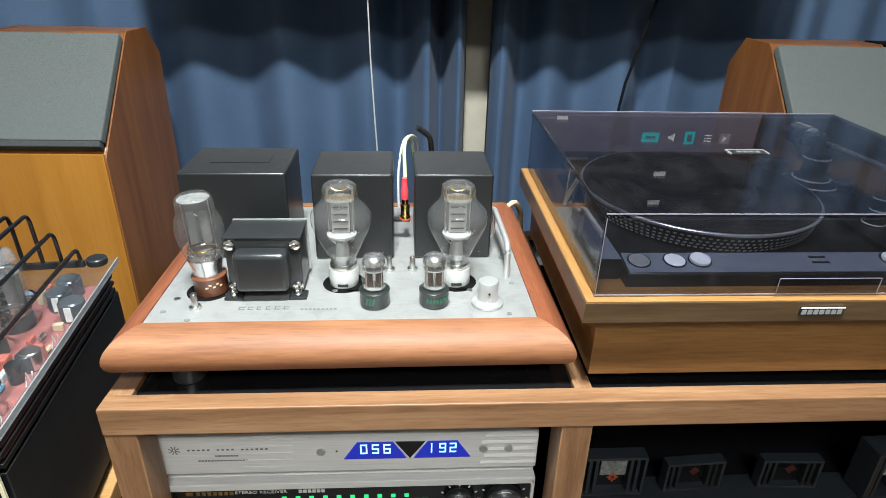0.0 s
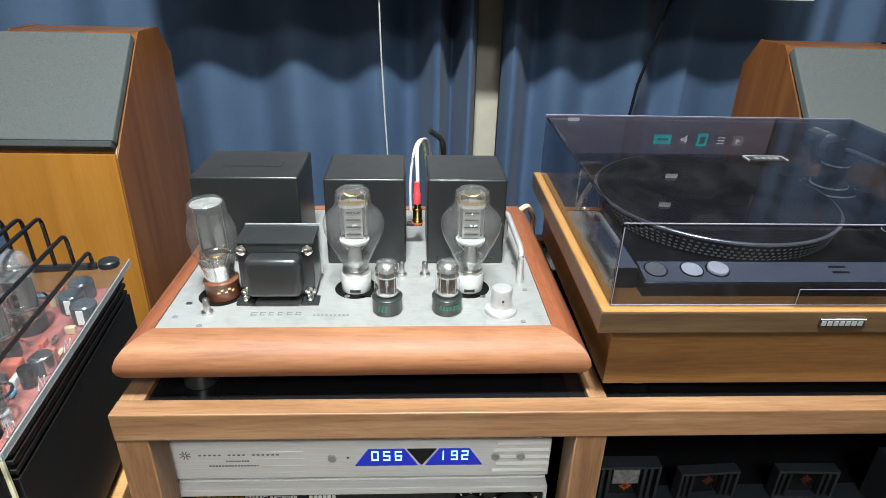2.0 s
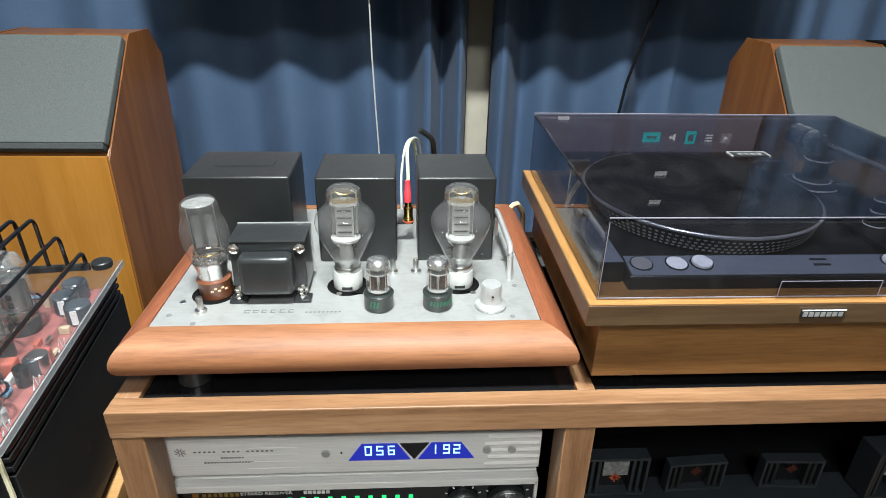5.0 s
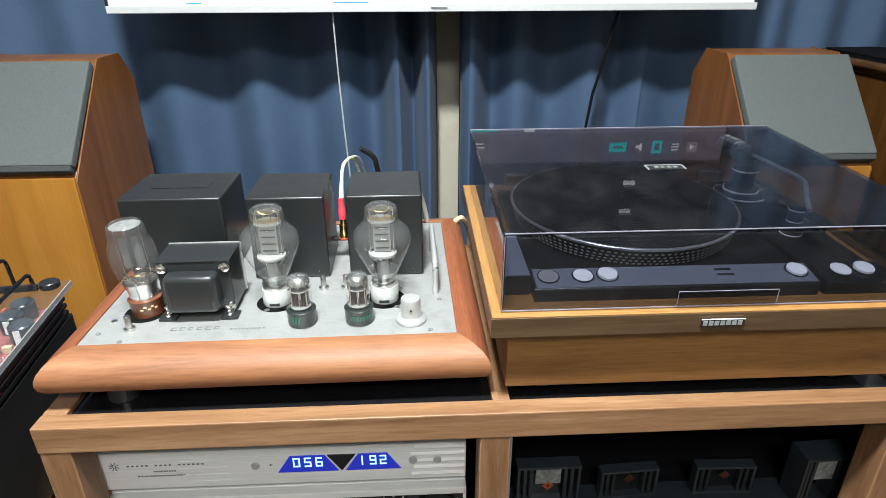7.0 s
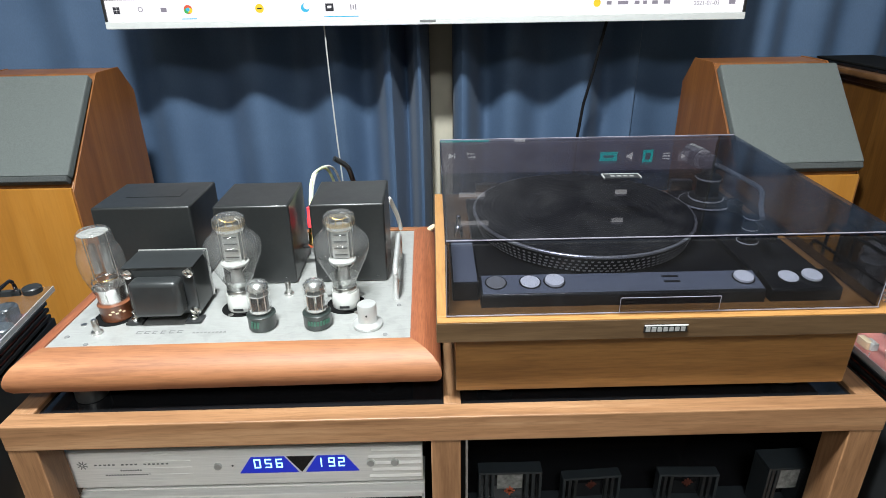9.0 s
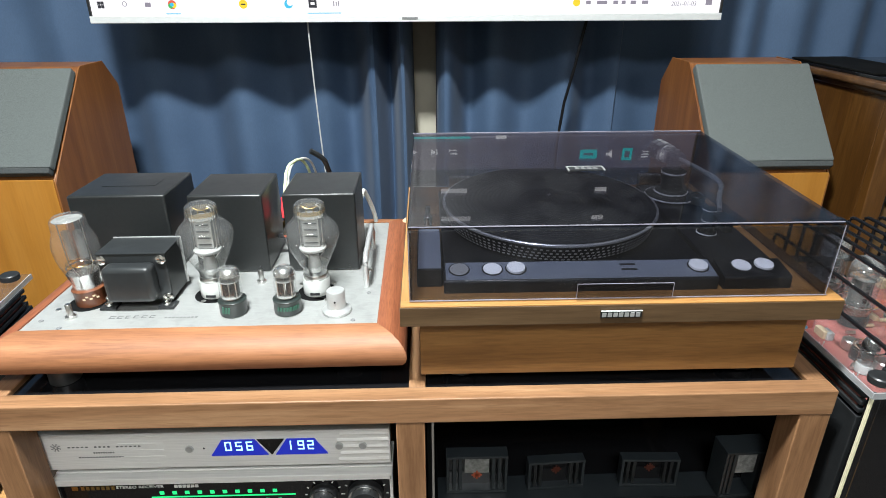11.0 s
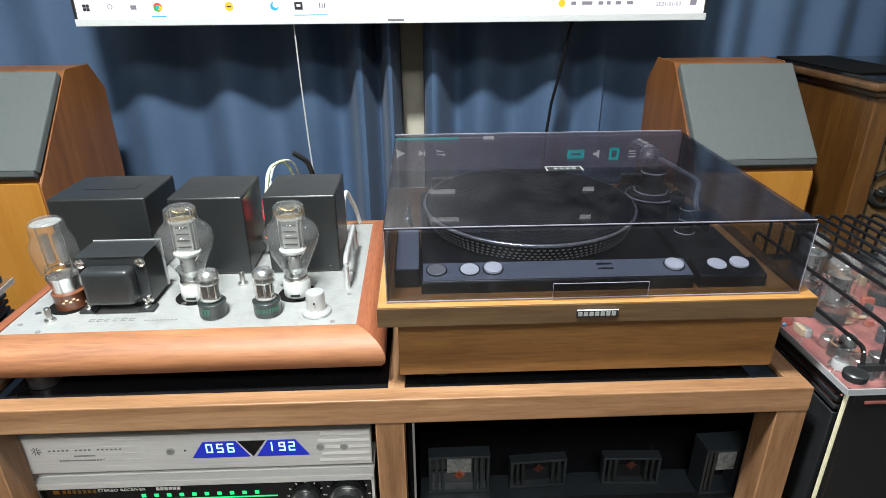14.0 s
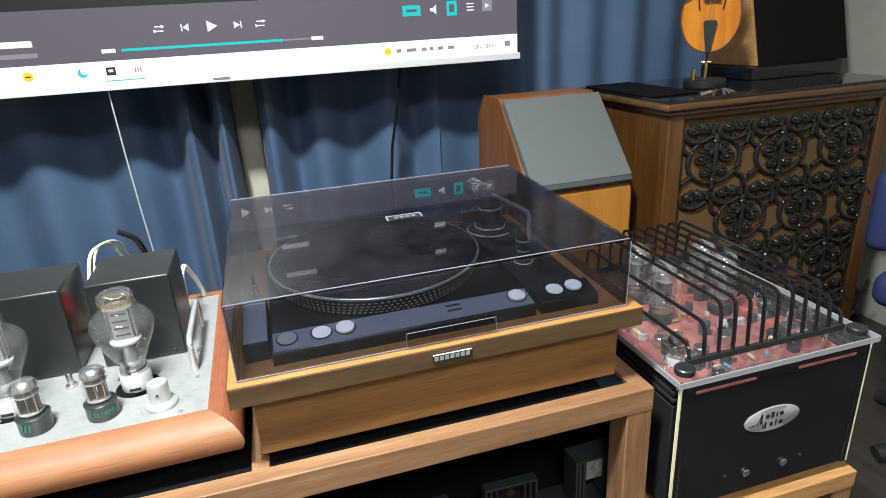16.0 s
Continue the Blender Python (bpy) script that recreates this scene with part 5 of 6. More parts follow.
    for fx in (0.05, W - 0.05):
        for fy in (0.05, 0.30):
            part("foot", cyl(0.014, 0.0, 0.006, fx, fy), M["rubber"], t)
    return t


receiver()


# ---- small black framed boxes in the right bay ----
def framed_box(x0, x1, z1, y, turn, bright, depth=0.016):
    w = x1 - x0
    h = z1 - 0.372
    t = thing("framed_horn_box", pose((x0 + x1) / 2, y, 0.372, 0, 0, turn), "small black framed box with an orange mark behind dark glass", "audio accessory", "black framed boxes")
    k = 0.004
    part("frame", joined(bx(-w / 2, w / 2, 0, depth, h - k, h, 0.0008), bx(-w / 2, w / 2, 0, depth, 0, k, 0.0008), bx(-w / 2, -w / 2 + k, 0, depth, k, h - k, 0.0008), bx(w / 2 - k, w / 2, 0, depth, k, h - k, 0.0008)), M["boxgrey"], t, "blue-black outer frame")
    part("backing", bx(-w / 2 + k, w / 2 - k, depth - 0.005, depth, k, h - k, 0), M["blackgloss"], t)
    for s in (-1, 1):
        for q in (0.27, 0.37):
            part("upright_bar", bx(s * w * q - 0.0022, s * w * q + 0.0022, 0.002, depth - 0.006, k, h - k, 0.0004), M["boxgrey"] if bright else M["black"], t)
    if bright:
        part("label_plate", bx(-w * 0.20, w * 0.20, 0.0045, 0.0075, h * 0.50, h - k - 0.001, 0.0004), M["faded"], t, "faded mottled grey label")
    if bright < 2:
        for a in range(8):
            an = radians(45 * a)
            part("star_ray", turned(bx(0.0, 0.006 if a % 2 else 0.0075, -0.0004, 0.0004, -0.0012, 0.0012, 0), Matrix.Translation((0.0, 0.0035, h * (0.46 if bright else 0.66))) @ pose(0, 0, 0, 0, math.degrees(an), 0)), M["orangestar"] if bright else M["dimstar"], t, "orange star" if a == 0 else "")
    return t


comp = thing("black_component", pose(0, 0, 0.310), "low black component on the shelf, top painted lighter in front", "hi-fi component")
part("body", bx(0.456, 0.914, 0.766, 1.06, 0.006, 0.060, 0.003), M["blackgloss"], comp)
# Lighter strip paints the lit front of the top; the rest stays in shade.
part("top_strip", bx(0.458, 0.912, 0.767, 0.812, 0.060, 0.0612, 0.0004), M["boxgrey"], comp, "lighter strip painted where light reaches the top")
part("front_panel", bx(0.452, 0.917, 0.752, 0.766, 0.004, 0.0625, 0.002), M["black"], comp)
for fx in (0.49, 0.84):
    for fy in (0.80, 1.02):
        part("foot", cyl(0.012, 0.0, 0.006, fx, fy), M["rubber"], comp)
framed_box(0.470, 0.556, 0.438, 0.780, 0, 1, 0.020)
framed_box(0.586, 0.667, 0.421, 0.785, 3, 0)
framed_box(0.719, 0.801, 0.421, 0.785, -2, 0)
framed_box(0.851, 0.917, 0.452, 0.762, 2, 2, 0.036)


# ---- tube power amplifiers beside the rack ----
def power_amplifier(m, label):
    # local frame: front-left bottom corner; front looks along -y
    W, D, H = 0.318, 0.365, 0.222
    t = thing("power_amplifier", m, label, "amplifier", "tube power amplifiers")
    part("chassis", bx(0.012, W - 0.012, 0.010, D - 0.010, 0.008, H - 0.040, 0.002), M["black"], t, "black metal chassis")
    part("front_panel", bx(0.012, W - 0.012, 0.0, 0.008, 0.006, H - 0.012, 0.001), M["blackgloss"], t, "glossy black front")
    for a in (0.004, W - 0.012):
        part("corner_pillar", bx(a, a + 0.008, -0.001, 0.010, 0.004, H - 0.010, 0.001), M["blackgloss"], t)
    part("edge_stripe", bx(0.0005, 0.0038, -0.0006, 0.0030, 0.004, H - 0.012, 0.0004), M["cream"], t, "cream edge stripe")
    part("edge_stripe", bx(W - 0.0038, W - 0.0005, -0.0006, 0.0030, 0.004, H - 0.012, 0.0004), M["cream"], t, "cream edge stripe")
    for a in (0.0, W - 0.010):
        part("side_panel", bx(a + 0.001, a + 0.009, 0.012, D - 0.012, 0.006, H - 0.048, 0.001), M["black"], t)
        for k in range(3):
            part("vent_bar", bx(a + 0.0005, a + 0.0095, 0.012, D - 0.020, H - 0.043 + 0.011 * k, H - 0.037 + 0.011 * k, 0.001), M["black"], t)
        for k in range(2):
            # Board-coloured bars paint the reddish glints between the vent bars.
            part("vent_glint", bx(a + 0.003, a + 0.007, 0.020, D - 0.03, H - 0.0365 + 0.011 * k, H - 0.0335 + 0.011 * k, 0.0005), M["pcb"], t, "reddish bar painted as a glint in the vent slot")
    for x0, x1 in ((0.025, 0.120), (0.190, 0.290)):
        part("front_slot", bx(x0, x1, -0.0012, 0.0, H - 0.026, H - 0.022, 0.0003), M["pcb"], t, "red board seen through the front slot")
    board = part("circuit_board", bx(0.012, W - 0.012, 0.012, D - 0.012, H - 0.040, H - 0.037, 0.0005), M["pcb"], t, "red circuit board")
    part("top_sheet", bx(-0.004, W + 0.004, -0.006, D, H - 0.0085, H, 0.001), M["acrylic"], t, "clear acrylic top sheet")
    for q in (bx(-0.0045, W + 0.0045, -0.0068, -0.0050, H - 0.0085, H, 0.0003), bx(-0.0052, -0.0035, -0.005, D, H - 0.0085, H, 0.0003), bx(W + 0.0035, W + 0.0052, -0.005, D, H - 0.0085, H, 0.0003)):
        part("sheet_edge", q, M["acryedge"], t, "bright acrylic edge")
    for cx, cy in ((0.016, 0.014), (W - 0.016, 0.014), (0.016, D - 0.018), (W - 0.016, D - 0.018)):
        part("cap_nut", lathe([(0, H), (0.0125, H), (0.0132, H + 0.002), (0.0132, H + 0.008), (0.0115, H + 0.0095), (0, H + 0.0095)], cx, cy, 28), M["black"], t, "black cap nut")
    # badge, unlettered
    bd = part("badge", turned(lathe([(0, 0), (0.0465, 0), (0.0465, 0.0014), (0.045, 0.002), (0, 0.002)], n=40), pose(0.158, 0.0, H - 0.098, 90) @ Matrix.Diagonal((1, 0.42, 1, 1))), M["knobalu"], t, "oval silver badge")
    for k, (dx, dz, w, h) in enumerate(((-0.020, 0.004, 0.003, 0.016), (-0.010, 0.006, 0.006, 0.006), (-0.001, 0.007, 0.005, 0.009), (0.006, 0.006, 0.002, 0.007), (0.014, 0.006, 0.006, 0.006), (-0.012, -0.008, 0.003, 0.010), (-0.002, -0.008, 0.005, 0.006), (0.006, -0.007, 0.002, 0.010), (0.014, -0.008, 0.006, 0.006))):
        part("badge_stroke", bx(0.158 + dx - w / 2, 0.158 + dx + w / 2, -0.0026, -0.0020, H - 0.098 + dz - h / 2, H - 0.098 + dz + h / 2, 0), M["black"], bd)
    part("badge_stroke", tube([(0.118, -0.0022, H - 0.102), (0.132, -0.0022, H - 0.102), (0.137, -0.0022, H - 0.088), (0.142, -0.0022, H - 0.110), (0.147, -0.0022, H - 0.102)], 0.0007, 6), M["black"], bd)
    for bxp in (0.125, 0.190):
        part("push_button", turned(lathe([(0, 0), (0.006, 0), (0.006, 0.003), (0.0045, 0.004), (0, 0.004)], n=20), pose(bxp, 0, 0.040, 90)), M["chrome"], t)
    for bxp in (0.09, 0.222):
        part("indicator", turned(cyl(0.0016, 0, 0.001, n=10, bev=0), pose(bxp, 0, 0.043, 90)), M["steel"], t)
    for fx in (0.05, W - 0.05):
        for fy in (0.05, D - 0.05):
            part("foot", cyl(0.018, -0.012, 0.008, fx, fy), M["gold"], t, "brassy foot")
    # output tubes standing through the sheet
    for tx, ty in ((0.118, 0.205), (0.124, 0.285), (0.232, 0.255), (0.226, 0.195)):
        tb = part("output_tube", lathe([(0, H - 0.036), (0.0195, H - 0.036), (0.0200, H - 0.034), (0.0200, H - 0.022), (0.0185, H - 0.019), (0, H - 0.019)], tx, ty, 28), M["black"], t, "power tube with a clear glass envelope")
        part("glass_bulb", lathe([(0.0180, H - 0.019), (0.0205, H - 0.012), (0.0212, H + 0.044), (0.0204, H + 0.056), (0.0160, H + 0.066), (0.0075, H + 0.0705), (0, H + 0.0715)], tx, ty, 32), M["tubeclear"], tb)
        part("anode", joined(lathe([(0.0, H - 0.004), (0.0120, H - 0.004), (0.0124, H + 0.036), (0.0, H + 0.036)], tx, ty, 20),
                             bx(tx - 0.0175, tx + 0.0175, ty - 0.0012, ty + 0.0012, H - 0.004, H + 0.036, 0.0004)), M["platemetal"], tb, "grey winged plate")
        for k in range(3):
            part("anode_slot", bx(tx - 0.0030, tx + 0.0030, ty - 0.0132, ty - 0.0118, H + 0.002 + 0.011 * k, H + 0.009 + 0.011 * k, 0.0004), M["blackgloss"], tb)
        for z in (-0.006, 0.038):
            part("spacer", lathe([(0, H + z), (0.0185, H + z), (0.0185, H + z + 0.001), (0, H + z + 0.001)], tx, ty, 24), M["thinsilver"], tb)
        part("foot_flash", lathe([(0.0176, H - 0.0175), (0.0198, H - 0.0120), (0.0200, H - 0.0060), (0.0196, H - 0.0060), (0.0192, H - 0.0120), (0.0172, H - 0.0175)], tx, ty, 28), M["getterbrown"], tb, "brown mirrored flash")
        part("getter_ring", tube([(tx + 0.012 * math.cos(a), ty + 0.008 * math.sin(a), H + 0.049) for a in [2 * math.pi * q / 16 for q in range(17)]], 0.0014, 6), M["chrome"], tb)
        part("getter_film", lathe([(0.0196, H + 0.0555), (0.0154, H + 0.0650), (0.0072, H + 0.0694), (0, H + 0.0702)], tx, ty, 28), M["thinsilver"], tb, "silver film in the dome")
        part("sheet_ring", lathe([(0.0250, H), (0.0280, H), (0.0280, H + 0.0012), (0.0250, H + 0.0012), (0.0250, H)], tx, ty, 32), M["chrome"], tb, "bright ring round the tube")
    for tx, ty in ((0.276, 0.079), (0.055, 0.085)):
        tb = part("driver_tube", lathe([(0.0, H - 0.036), (0.0105, H - 0.036), (0.0110, H - 0.026), (0.0100, H - 0.024), (0, H - 0.024)], tx, ty, 20), M["white"], t, "small tube with a dark mirrored dome")
        part("glass_bulb", lathe([(0.0098, H - 0.024), (0.0108, H - 0.020), (0.0110, H + 0.004), (0.0085, H + 0.012), (0.003, H + 0.0155), (0, H + 0.0158)], tx, ty, 22), M["tubeclear"], tb)
        part("anode", bx(tx - 0.0065, tx + 0.0065, ty - 0.0035, ty + 0.0035, H - 0.019, H - 0.004, 0.001), M["platemetal"], tb)
        part("dome", lathe([(0.0105, H + 0.000), (0.0103, H + 0.005), (0.0080, H + 0.0115), (0.003, H + 0.0148), (0, H + 0.0150)], tx, ty, 22), M["getterdark"], tb, "dark silver dome")
        part("sheet_ring", lathe([(0.0165, H), (0.0195, H), (0.0195, H + 0.0010), (0.0165, H + 0.0010), (0.0165, H)], tx, ty, 28), M["chrome"], tb)
    # components on the board
    rnd = random.Random(11)
    zb = H - 0.037
    for k in range(22):
        cx, cy = rnd.uniform(0.05, 0.285), rnd.uniform(0.03, 0.165)
        r = rnd.uniform(0.006, 0.012)
        part("electrolytic_can", cyl(r, zb, zb + rnd.uniform(0.014, 0.026), cx, cy, 18, 0.0012), (M["steel"], M["capgrey"], M["blackgloss"])[k % 3], board, "silver can" if k % 3 == 0 else "")
    for k in range(34):
        cx, cy = rnd.uniform(0.022, 0.295), rnd.uniform(0.022, 0.34)
        w, d = rnd.uniform(0.010, 0.022), rnd.uniform(0.005, 0.010)
        part("film_capacitor", turned(bx(-w / 2, w / 2, -d / 2, d / 2, 0, rnd.uniform(0.008, 0.018), 0.0012), pose(cx, cy, zb, 0, 0, rnd.choice((0, 90)))), (M["redcap"], M["capgrey"], M["white"], M["redcap"], M["beige"])[k % 5], board)
    for k in range(40):
        cx, cy = rnd.uniform(0.022, 0.295), rnd.uniform(0.022, 0.34)
        part("resistor", turned(tube([(-0.006, 0, 0.004), (-0.004, 0, 0.004), (0.004, 0, 0.004), (0.006, 0, 0.004)], 0.0026, 8), pose(cx, cy, zb, 0, 0, rnd.choice((0, 90, 45)))), (M["bluepart"], M["beige"], M["steel"])[k % 3], board)
    for cx, cy in ((0.268, 0.296), (0.292, 0.268), (0.268, 0.330)):
        part("large_can", cyl(0.0155, zb, zb + 0.026, cx, cy, 24, 0.002), M["capgrey"], board, "large dark electrolytic can")
        part("can_stripe", bx(cx - 0.004, cx + 0.004, cy - 0.0162, cy - 0.0150, zb + 0.003, zb + 0.023, 0.0003), M["printwhite"], board, "pale stripe on the can")
    for cx, cy, w in ((0.250, 0.160, 0.030), (0.282, 0.175, 0.022), (0.255, 0.110, 0.026), (0.270, 0.060, 0.030)):
        part("film_capacitor", bx(cx - w / 2, cx + w / 2, cy - 0.008, cy + 0.008, zb, zb + 0.020, 0.003), M["redcap"], board, "red film capacitor")
    for k in range(8):
        cx, cy = (0.020, 0.298)[k % 2], 0.055 + 0.07 * (k // 2)
        part("wire_clip", tube([(cx - 0.006, cy, zb + 0.002), (cx - 0.002, cy, zb + 0.020), (cx + 0.001, cy, zb + 0.004), (cx + 0.004, cy, zb + 0.021)], 0.0009, 6), M["printwhite"], board)
    # cage of bent rods
    zr = H + 0.007
    cage = part("cage_bar", bx(0.028, W - 0.028, 0.024, 0.030, H + 0.001, zr + 0.003, 0.0008), M["black"], t, "black wire guard cage")
    part("rear_bar", bx(0.028, W - 0.028, D - 0.030, D - 0.024, H + 0.001, zr + 0.003, 0.0008), M["black"], cage)
    count = 12
    for k in range(count):
        x = 0.032 + (W - 0.064) * k / (count - 1)
        e = min(k, count - 1 - k)
        top = H + (0.030, 0.056, 0.082)[min(e, 2)]
        part("rod", tube(round_path([(x, 0.027, zr), (x, 0.031, top), (x, D - 0.031, top), (x, D - 0.027, zr)], 0.014, 4), 0.0027, 8), M["blackgloss"], cage)
    return t


power_amplifier(pose(0.9535, 0.686, 0.3900), "black tube power amplifier with clear acrylic top and wire cage")
power_amplifier(pose(-0.437, 0.585, 0.4070, 0, 0, 7.4), "black tube amplifier under clear acrylic and a wire cage")


def amp_stand(x0, x1, y0, y1, z, label, turn=0.0):
    t = thing("amplifier_stand", pose(x0, y0, 0, 0, 0, turn), label, "stand", "amplifier stands")
    w, d = x1 - x0, y1 - y0
    part("shelf", bx(0, w, 0, d, z - 0.03, z, 0.002), M["plank"], t, "light brown wooden shelf")
    for a in (0.0, w - 0.04):
        for b in (0.002, d - 0.042):
            part("leg", bx(a + 0.001, a + 0.039, b, b + 0.04, 0, z - 0.03, 0.0015), M["rack_z"], t)
    part("lower_shelf", bx(0.01, w - 0.01, 0.01, d - 0.01, 0.10, 0.12, 0.002), M["plank"], t)


amp_stand(0.948, 1.285, 0.675, 1.06, 0.378, "low light-brown wooden stand under a power amplifier")
amp_stand(-0.445, -0.108, 0.57, 0.96, 0.395, "low light-brown wooden stand under a power amplifier", 7.4)


# ---- carved cabinet ----
def carved_cabinet():
    # local frame: front-left bottom corner
    W, D, H = 0.72, 0.42, 0.845
    t = thing("carved_cabinet", pose(1.435, 1.395, 0), "dark walnut cabinet with black carved scrollwork over brown cloth", "cabinet")
    part("side_panel", bx(0, 0.022, 0.026, D, 0.03, H - 0.035, 0.001), M["cab"], t)
    part("side_panel", bx(W - 0.022, W, 0.026, D, 0.03, H - 0.035, 0.001), M["cab"], t)
    part("back_panel", bx(0.022, W - 0.022, D - 0.015, D, 0.03, H - 0.035, 0), M["cab"], t)
    for a in (0.0, W - 0.045):
        part("corner_post", bx(a, a + 0.045, 0, 0.026, 0.03, H - 0.035, 0.003), M["cab"], t)
    for z0, z1 in ((H - 0.047, H - 0.035), (0.03, 0.06)):
        part("front_rail", bx(0.045, W - 0.045, 0.001, 0.026, z0, z1, 0.002), M["cab"], t)
    part("base", bx(0.01, W - 0.01, 0.012, D - 0.01, 0, 0.03, 0.002), M["cab"], t)
    ov = 0.022
    part("top_moulding", joined(bx(-0.008, W + 0.008, -0.008, D, H - 0.035, H - 0.022, 0.004, 3), bx(-ov, W + ov, -ov, D, H - 0.022, H - 0.004, 0.007, 4)), M["cabtop"], t, "moulded brown top edge")
    part("top_slab", bx(-ov + 0.012, W + ov - 0.012, -ov + 0.012, D, H - 0.004, H + 0.003, 0.001), M["blackgloss"], t, "dark polished top")
    part("cloth", bx(0.045, W - 0.045, 0.016, 0.022, 0.06, H - 0.047, 0), M["mesh"], t, "brown speaker cloth")
    # scrollwork: rows of small paired scrolls between rows of large spade shapes
    x0, x1, z1 = 0.046, W - 0.046, H - 0.050
    pitch = (x1 - x0) / 6

    def spiral(cx, cz, r, turns, start, sgn, y=0.007):
        n = int(14 * turns) + 2
        return [(cx + sgn * r * (1 - 0.72 * i / n) * math.cos(start + 2 * math.pi * turns * i / n), y, cz + r * (1 - 0.72 * i / n) * math.sin(start + 2 * math.pi * turns * i / n)) for i in range(n + 1)]

    def knob(cx, cz, r):
        return turned(lathe([(0, -0.003), (r * 0.7, -0.002), (r, 0.001), (r * 0.7, 0.005), (0, 0.006)], n=10), pose(cx, 0.005, cz, 90))

    def small_pair():
        rods = [tube([(0.031 * math.cos(a), 0.009, 0.027 * math.sin(a) - 0.002) for a in [math.pi * (0.86 + 1.28 * i / 16) for i in range(17)]], 0.0061, 6)]
        for q in (-1, 1):
            rods.append(tube(spiral(q * 0.0135, 0.004, 0.0125, 1.2, 1.9, q), 0.0054, 6))
            rods.append(knob(q * 0.0135, 0.003, 0.0050))
        rods.append(tube([(0, 0.010, -0.030), (0, 0.009, -0.012)], 0.0051, 6))
        return joined(*rods)

    def large_spade():
        rods = []
        for q in (-1, 1):
            heart = []
            for i in range(23):
                u = i / 22
                a = math.pi * (0.50 - 0.98 * u)
                heart.append((q * 0.064 * math.cos(a) * (1 - 0.10 * u), 0.009, 0.004 + (0.070 if a > 0 else 0.064) * math.sin(a)))
            rods.append(tube(heart, 0.0052, 6))
            rods.append(tube(spiral(q * 0.0310, 0.016, 0.0190, 1.5, 1.3, q), 0.0047, 6))
            rods.append(tube(spiral(q * 0.0200, -0.024, 0.0150, 1.4, 1.6, q), 0.0043, 6))
            rods.append(tube(spiral(q * 0.0160, 0.046, 0.0105, 1.3, -0.4, q), 0.0046, 6))
            rods.append(knob(q * 0.0310, 0.014, 0.0060))
            rods.append(knob(q * 0.0200, -0.026, 0.0050))
            rods.append(tube([(q * 0.002, 0.004, 0.044), (q * 0.014, 0.002, 0.030), (q * 0.020, 0.006, 0.010)], 0.0052, 6))
            rods.append(tube([(q * 0.060, 0.010, 0.030), (q * 0.074, 0.009, 0.046), (q * 0.079, 0.010, 0.080)], 0.0056, 6))
            rods.append(tube([(q * 0.052, 0.010, -0.036), (q * 0.072, 0.009, -0.050), (q * 0.079, 0.010, -0.082)], 0.0056, 6))
        rods.append(tube([(0, 0.009, 0.084), (0, 0.004, 0.040), (0, 0.006, -0.020), (0, 0.009, -0.076)], 0.0058, 6))
        rods.append(knob(0, 0.062, 0.0075))
        rods.append(knob(0, -0.050, 0.0070))
        return joined(*rods)
    small_mesh = mesh_of("small_scroll", turned(small_pair(), Matrix.Diagonal((1.38, 1, 1.05, 1))), M["ironwork"])
    large_mesh = mesh_of("scroll_panel", turned(large_spade(), Matrix.Diagonal((1.30, 1, 0.90, 1))), M["ironwork"])
    z = z1
    for r in range(4):
        for c in range(6):
            ob = new("small_scroll", small_mesh)
            ob.parent, ob.matrix_basis = t, pose(x0 + pitch * (c + 0.5), 0, z - 0.030)
        for c in range(3):
            ob = new("scroll_panel", large_mesh)
            ob.parent, ob.matrix_basis = t, pose(x0 + pitch * (2 * c + (1 if r % 2 == 0 else 2)), 0, z - 0.030 - 0.086)
            if r == 0 and c == 0:
                tagged(ob, "black carved spade of scrolls and leaves")
        z -= 0.172
    for a in (x0 + 0.002, x1 - 0.002):
        part("scroll_border", bx(a - 0.002, a + 0.002, 0.004, 0.014, 0.06, H - 0.047, 0.0008), M["ironwork"], t)
    return t


carved_cabinet()


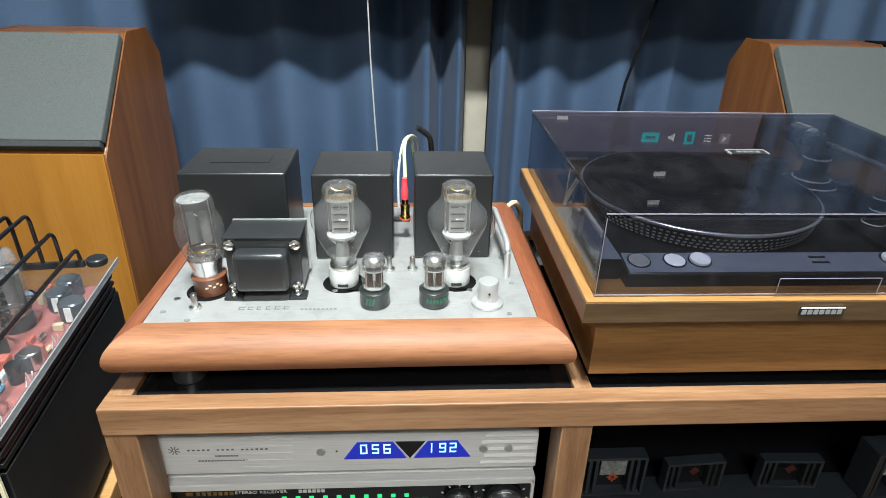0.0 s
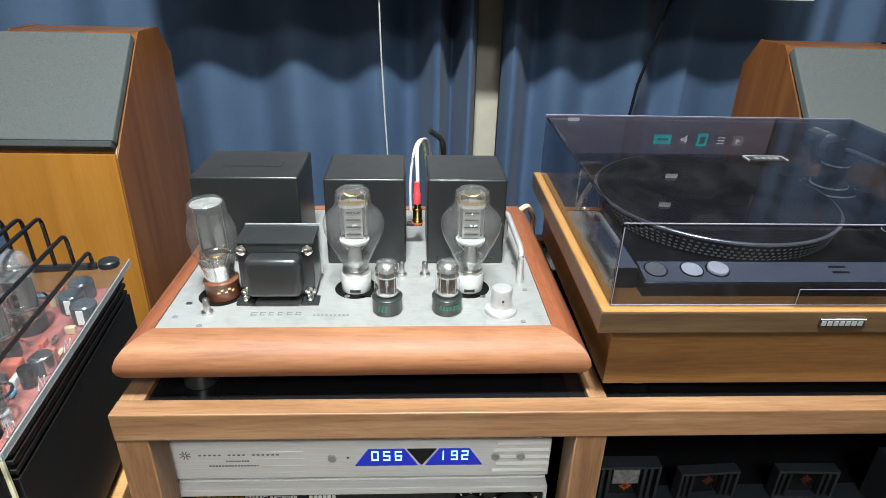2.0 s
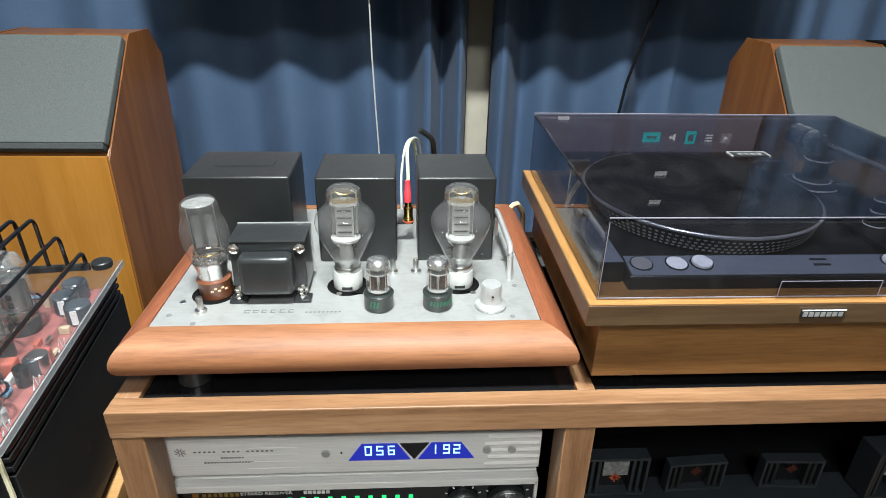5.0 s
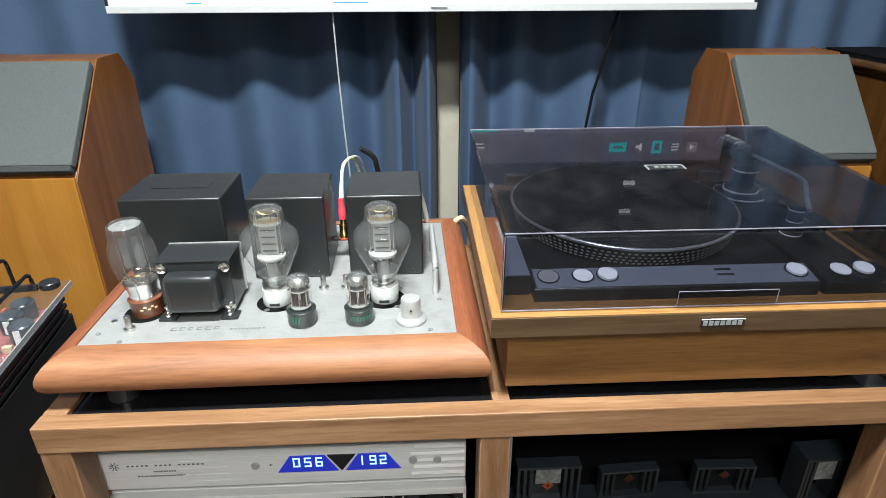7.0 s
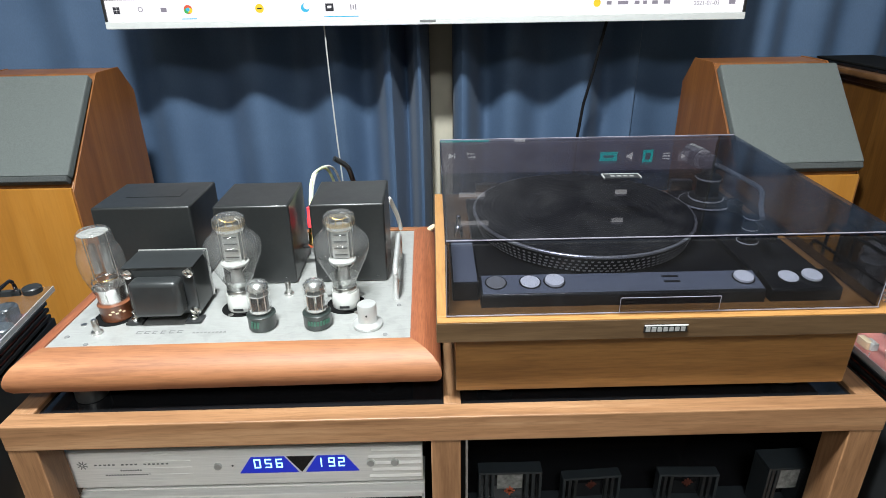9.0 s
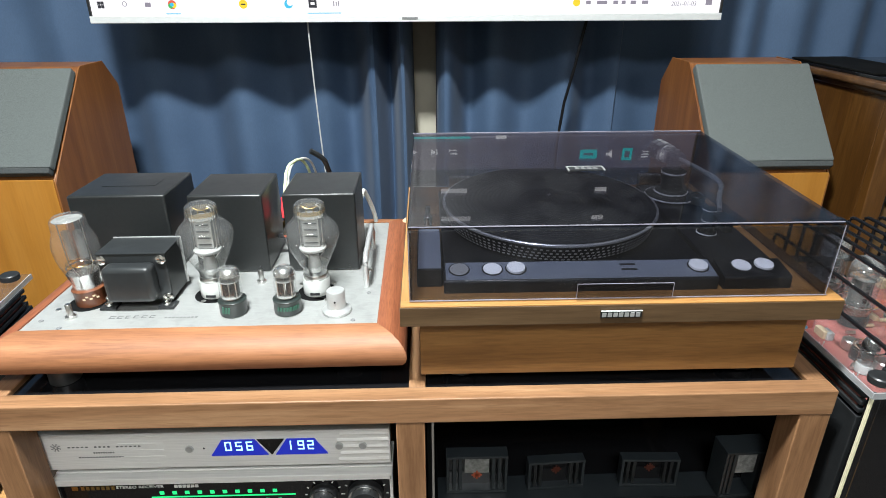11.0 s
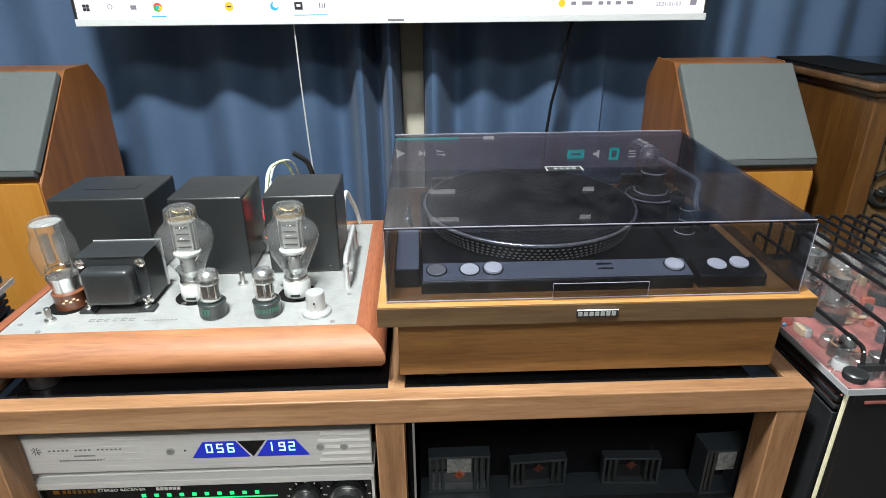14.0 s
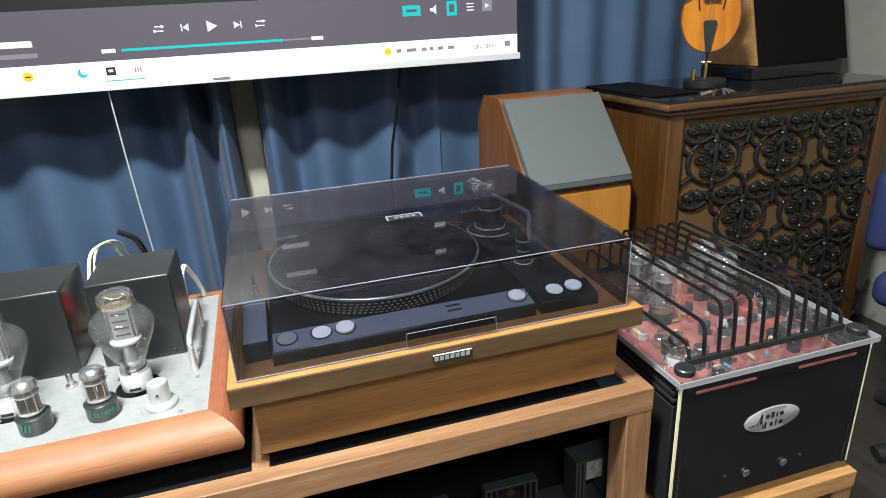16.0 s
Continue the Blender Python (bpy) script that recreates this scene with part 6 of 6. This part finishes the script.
# ---- things on the cabinet ----
def small_violin():
    t = thing("miniature_violin", pose(1.666, 1.565, 0.8490, 0, 0, -38), "miniature orange varnished violin on a small black stand", "ornament")
    part("stand_base", lathe([(0, 0), (0.054, 0), (0.056, 0.004), (0.055, 0.018), (0.050, 0.022), (0, 0.023)], n=36), M["black"], t, "round black stand base")
    part("stand_post", joined(cyl(0.0045, 0.022, 0.088, 0, 0.012, 12), bx(-0.014, 0.014, 0.000, 0.020, 0.062, 0.067, 0.001)), M["gold"], t, "brassy post")
    n = 72
    outline = []
    for i in range(n):
        a = 2 * math.pi * i / n
        v = -math.cos(a)
        bout = math.sqrt(max(0.0, 1 - abs(v) ** 3.2))
        width = (0.074 if v < 0 else 0.060) + (0.0 if abs(v) > 0.12 else 0.007 * (0.12 - v) / 0.24)
        waist = 1 - 0.32 * math.exp(-((v - 0.10) / 0.20) ** 2)
        outline.append((math.copysign(width * bout * waist, math.sin(a)) if 0 < i < n and i != n // 2 else 0.0, 0.226 + 0.134 * v))
    body = prism(outline, -0.016, 0.014, "y", 0)
    part("body", body, M["violin"], t, "glossy orange body")
    part("body_edge", tube([(u, -0.0165, v) for u, v in outline] + [(outline[0][0], -0.0165, outline[0][1])], 0.0022, 6), M["brown"], t)
    part("tailpiece", prism([(-0.006, 0.092), (0.006, 0.092), (0.017, 0.166), (0.012, 0.172), (-0.012, 0.172), (-0.017, 0.166)], -0.026, -0.019, "y", 0.0005), M["black"], t, "black tailpiece")
    part("end_pin", cyl(0.004, 0.066, 0.093, 0, 0, 12), M["black"], t)
    part("bridge", bx(-0.020, 0.020, -0.034, -0.0165, 0.221, 0.225, 0.0005), M["beige"], t)
    part("fingerboard", bx(-0.009, 0.009, -0.028, -0.020, 0.266, 0.476, 0.001), M["black"], t)
    part("neck", bx(-0.008, 0.008, -0.020, 0.006, 0.358, 0.506, 0.002), M["violin"], t)
    part("scroll", turned(cyl(0.013, -0.008, 0.008, n=18), pose(0, -0.006, 0.516, 0, 90)), M["violin"], t)
    for s in (-1, 1):
        part("sound_hole", tube([(s * 0.028, -0.0165, 0.196), (s * 0.032, -0.0165, 0.221), (s * 0.027, -0.0165, 0.246)], 0.002, 6), M["black"], t)
        part("string", tube([(s * 0.004, -0.027, 0.170), (s * 0.004, -0.0345, 0.225), (s * 0.003, -0.029, 0.476)], 0.0006, 5), M["steel"], t)
    part("foot_bead", cyl(0.006, 0.022, 0.048, -0.030, -0.004, 12), M["gold"], t)
    return t


small_violin()


def wedge_speaker():
    t = thing("wedge_loudspeaker", pose(1.885, 1.62, 0.8845, 0, 0, 6), "dark fronted wedge loudspeaker with pale wooden sides on a black slab", "loudspeaker")
    prof = [(0.0, 0.0), (0.075, 0.30), (0.20, 0.30), (0.20, 0.0)]
    part("cabinet", prism(prof, 0.0, 0.37, "x", 0.002), M["plank"], t, "pale orange wooden cabinet")
    part("grille", prism([(-0.016, -0.002), (0.060, 0.302), (0.074, 0.302), (-0.001, -0.002)], 0.006, 0.364, "x", 0.003), M["blackcloth"], t, "dark brown-black cloth front")
    return t


# Added block: stands in for the loudspeaker's reflection in the polished cabinet top.
single("black_slab", bx(1.85, 2.176, 1.595, 1.812, 0.8485, 0.8835, 0.002), M["blackgloss"], "black slab under the loudspeaker, added for its reflection", "slab")
wedge_speaker()
foil = bmesh.new()
rf = random.Random(5)
for k in range(7):
    a = rf.uniform(0, 6.28)
    b = tube([(0.0, 0.0, 0.008), (0.02 * math.cos(a), 0.02 * math.sin(a), 0.012 + rf.uniform(-0.004, 0.006)), (0.045 * math.cos(a), 0.03 * math.sin(a), 0.005)], 0.0035, 5)
    me = bpy.data.meshes.new("tmp")
    b.to_mesh(me)
    b.free()
    foil.from_mesh(me)
    bpy.data.meshes.remove(me)
single("silver_ornament", foil, M["chrome"], "small crumpled silver ornament in front of the violin", "ornament", m=pose(1.575, 1.405, 0.848))
single("dark_cloth", bx(1.428, 1.575, 1.47, 1.79, 0.8485, 0.8530, 0.0015, 2), M["blackmatt"], "folded black cloth on the cabinet", "cloth")


def navy_chair():
    t = thing("office_chair", pose(2.02, 0.92, 0, 0, 0, 20), "navy blue upholstered chair beside the amplifier", "chair")
    part("seat", bx(-0.22, 0.22, -0.22, 0.22, 0.40, 0.48, 0.03, 4), M["navy"], t)
    part("backrest", bx(-0.20, 0.20, 0.20, 0.26, 0.52, 0.70, 0.025, 4), M["navy"], t)
    part("column", cyl(0.03, 0.06, 0.40, 0, 0, 20), M["black"], t)
    part("back_stem", bx(-0.03, 0.03, 0.225, 0.25, 0.42, 0.55, 0.004), M["black"], t)
    for k in range(5):
        a = radians(72 * k)
        part("leg", tube([(0, 0, 0.08), (0.24 * math.cos(a), 0.24 * math.sin(a), 0.02)], 0.02, 10), M["black"], t)
    return t


navy_chair()
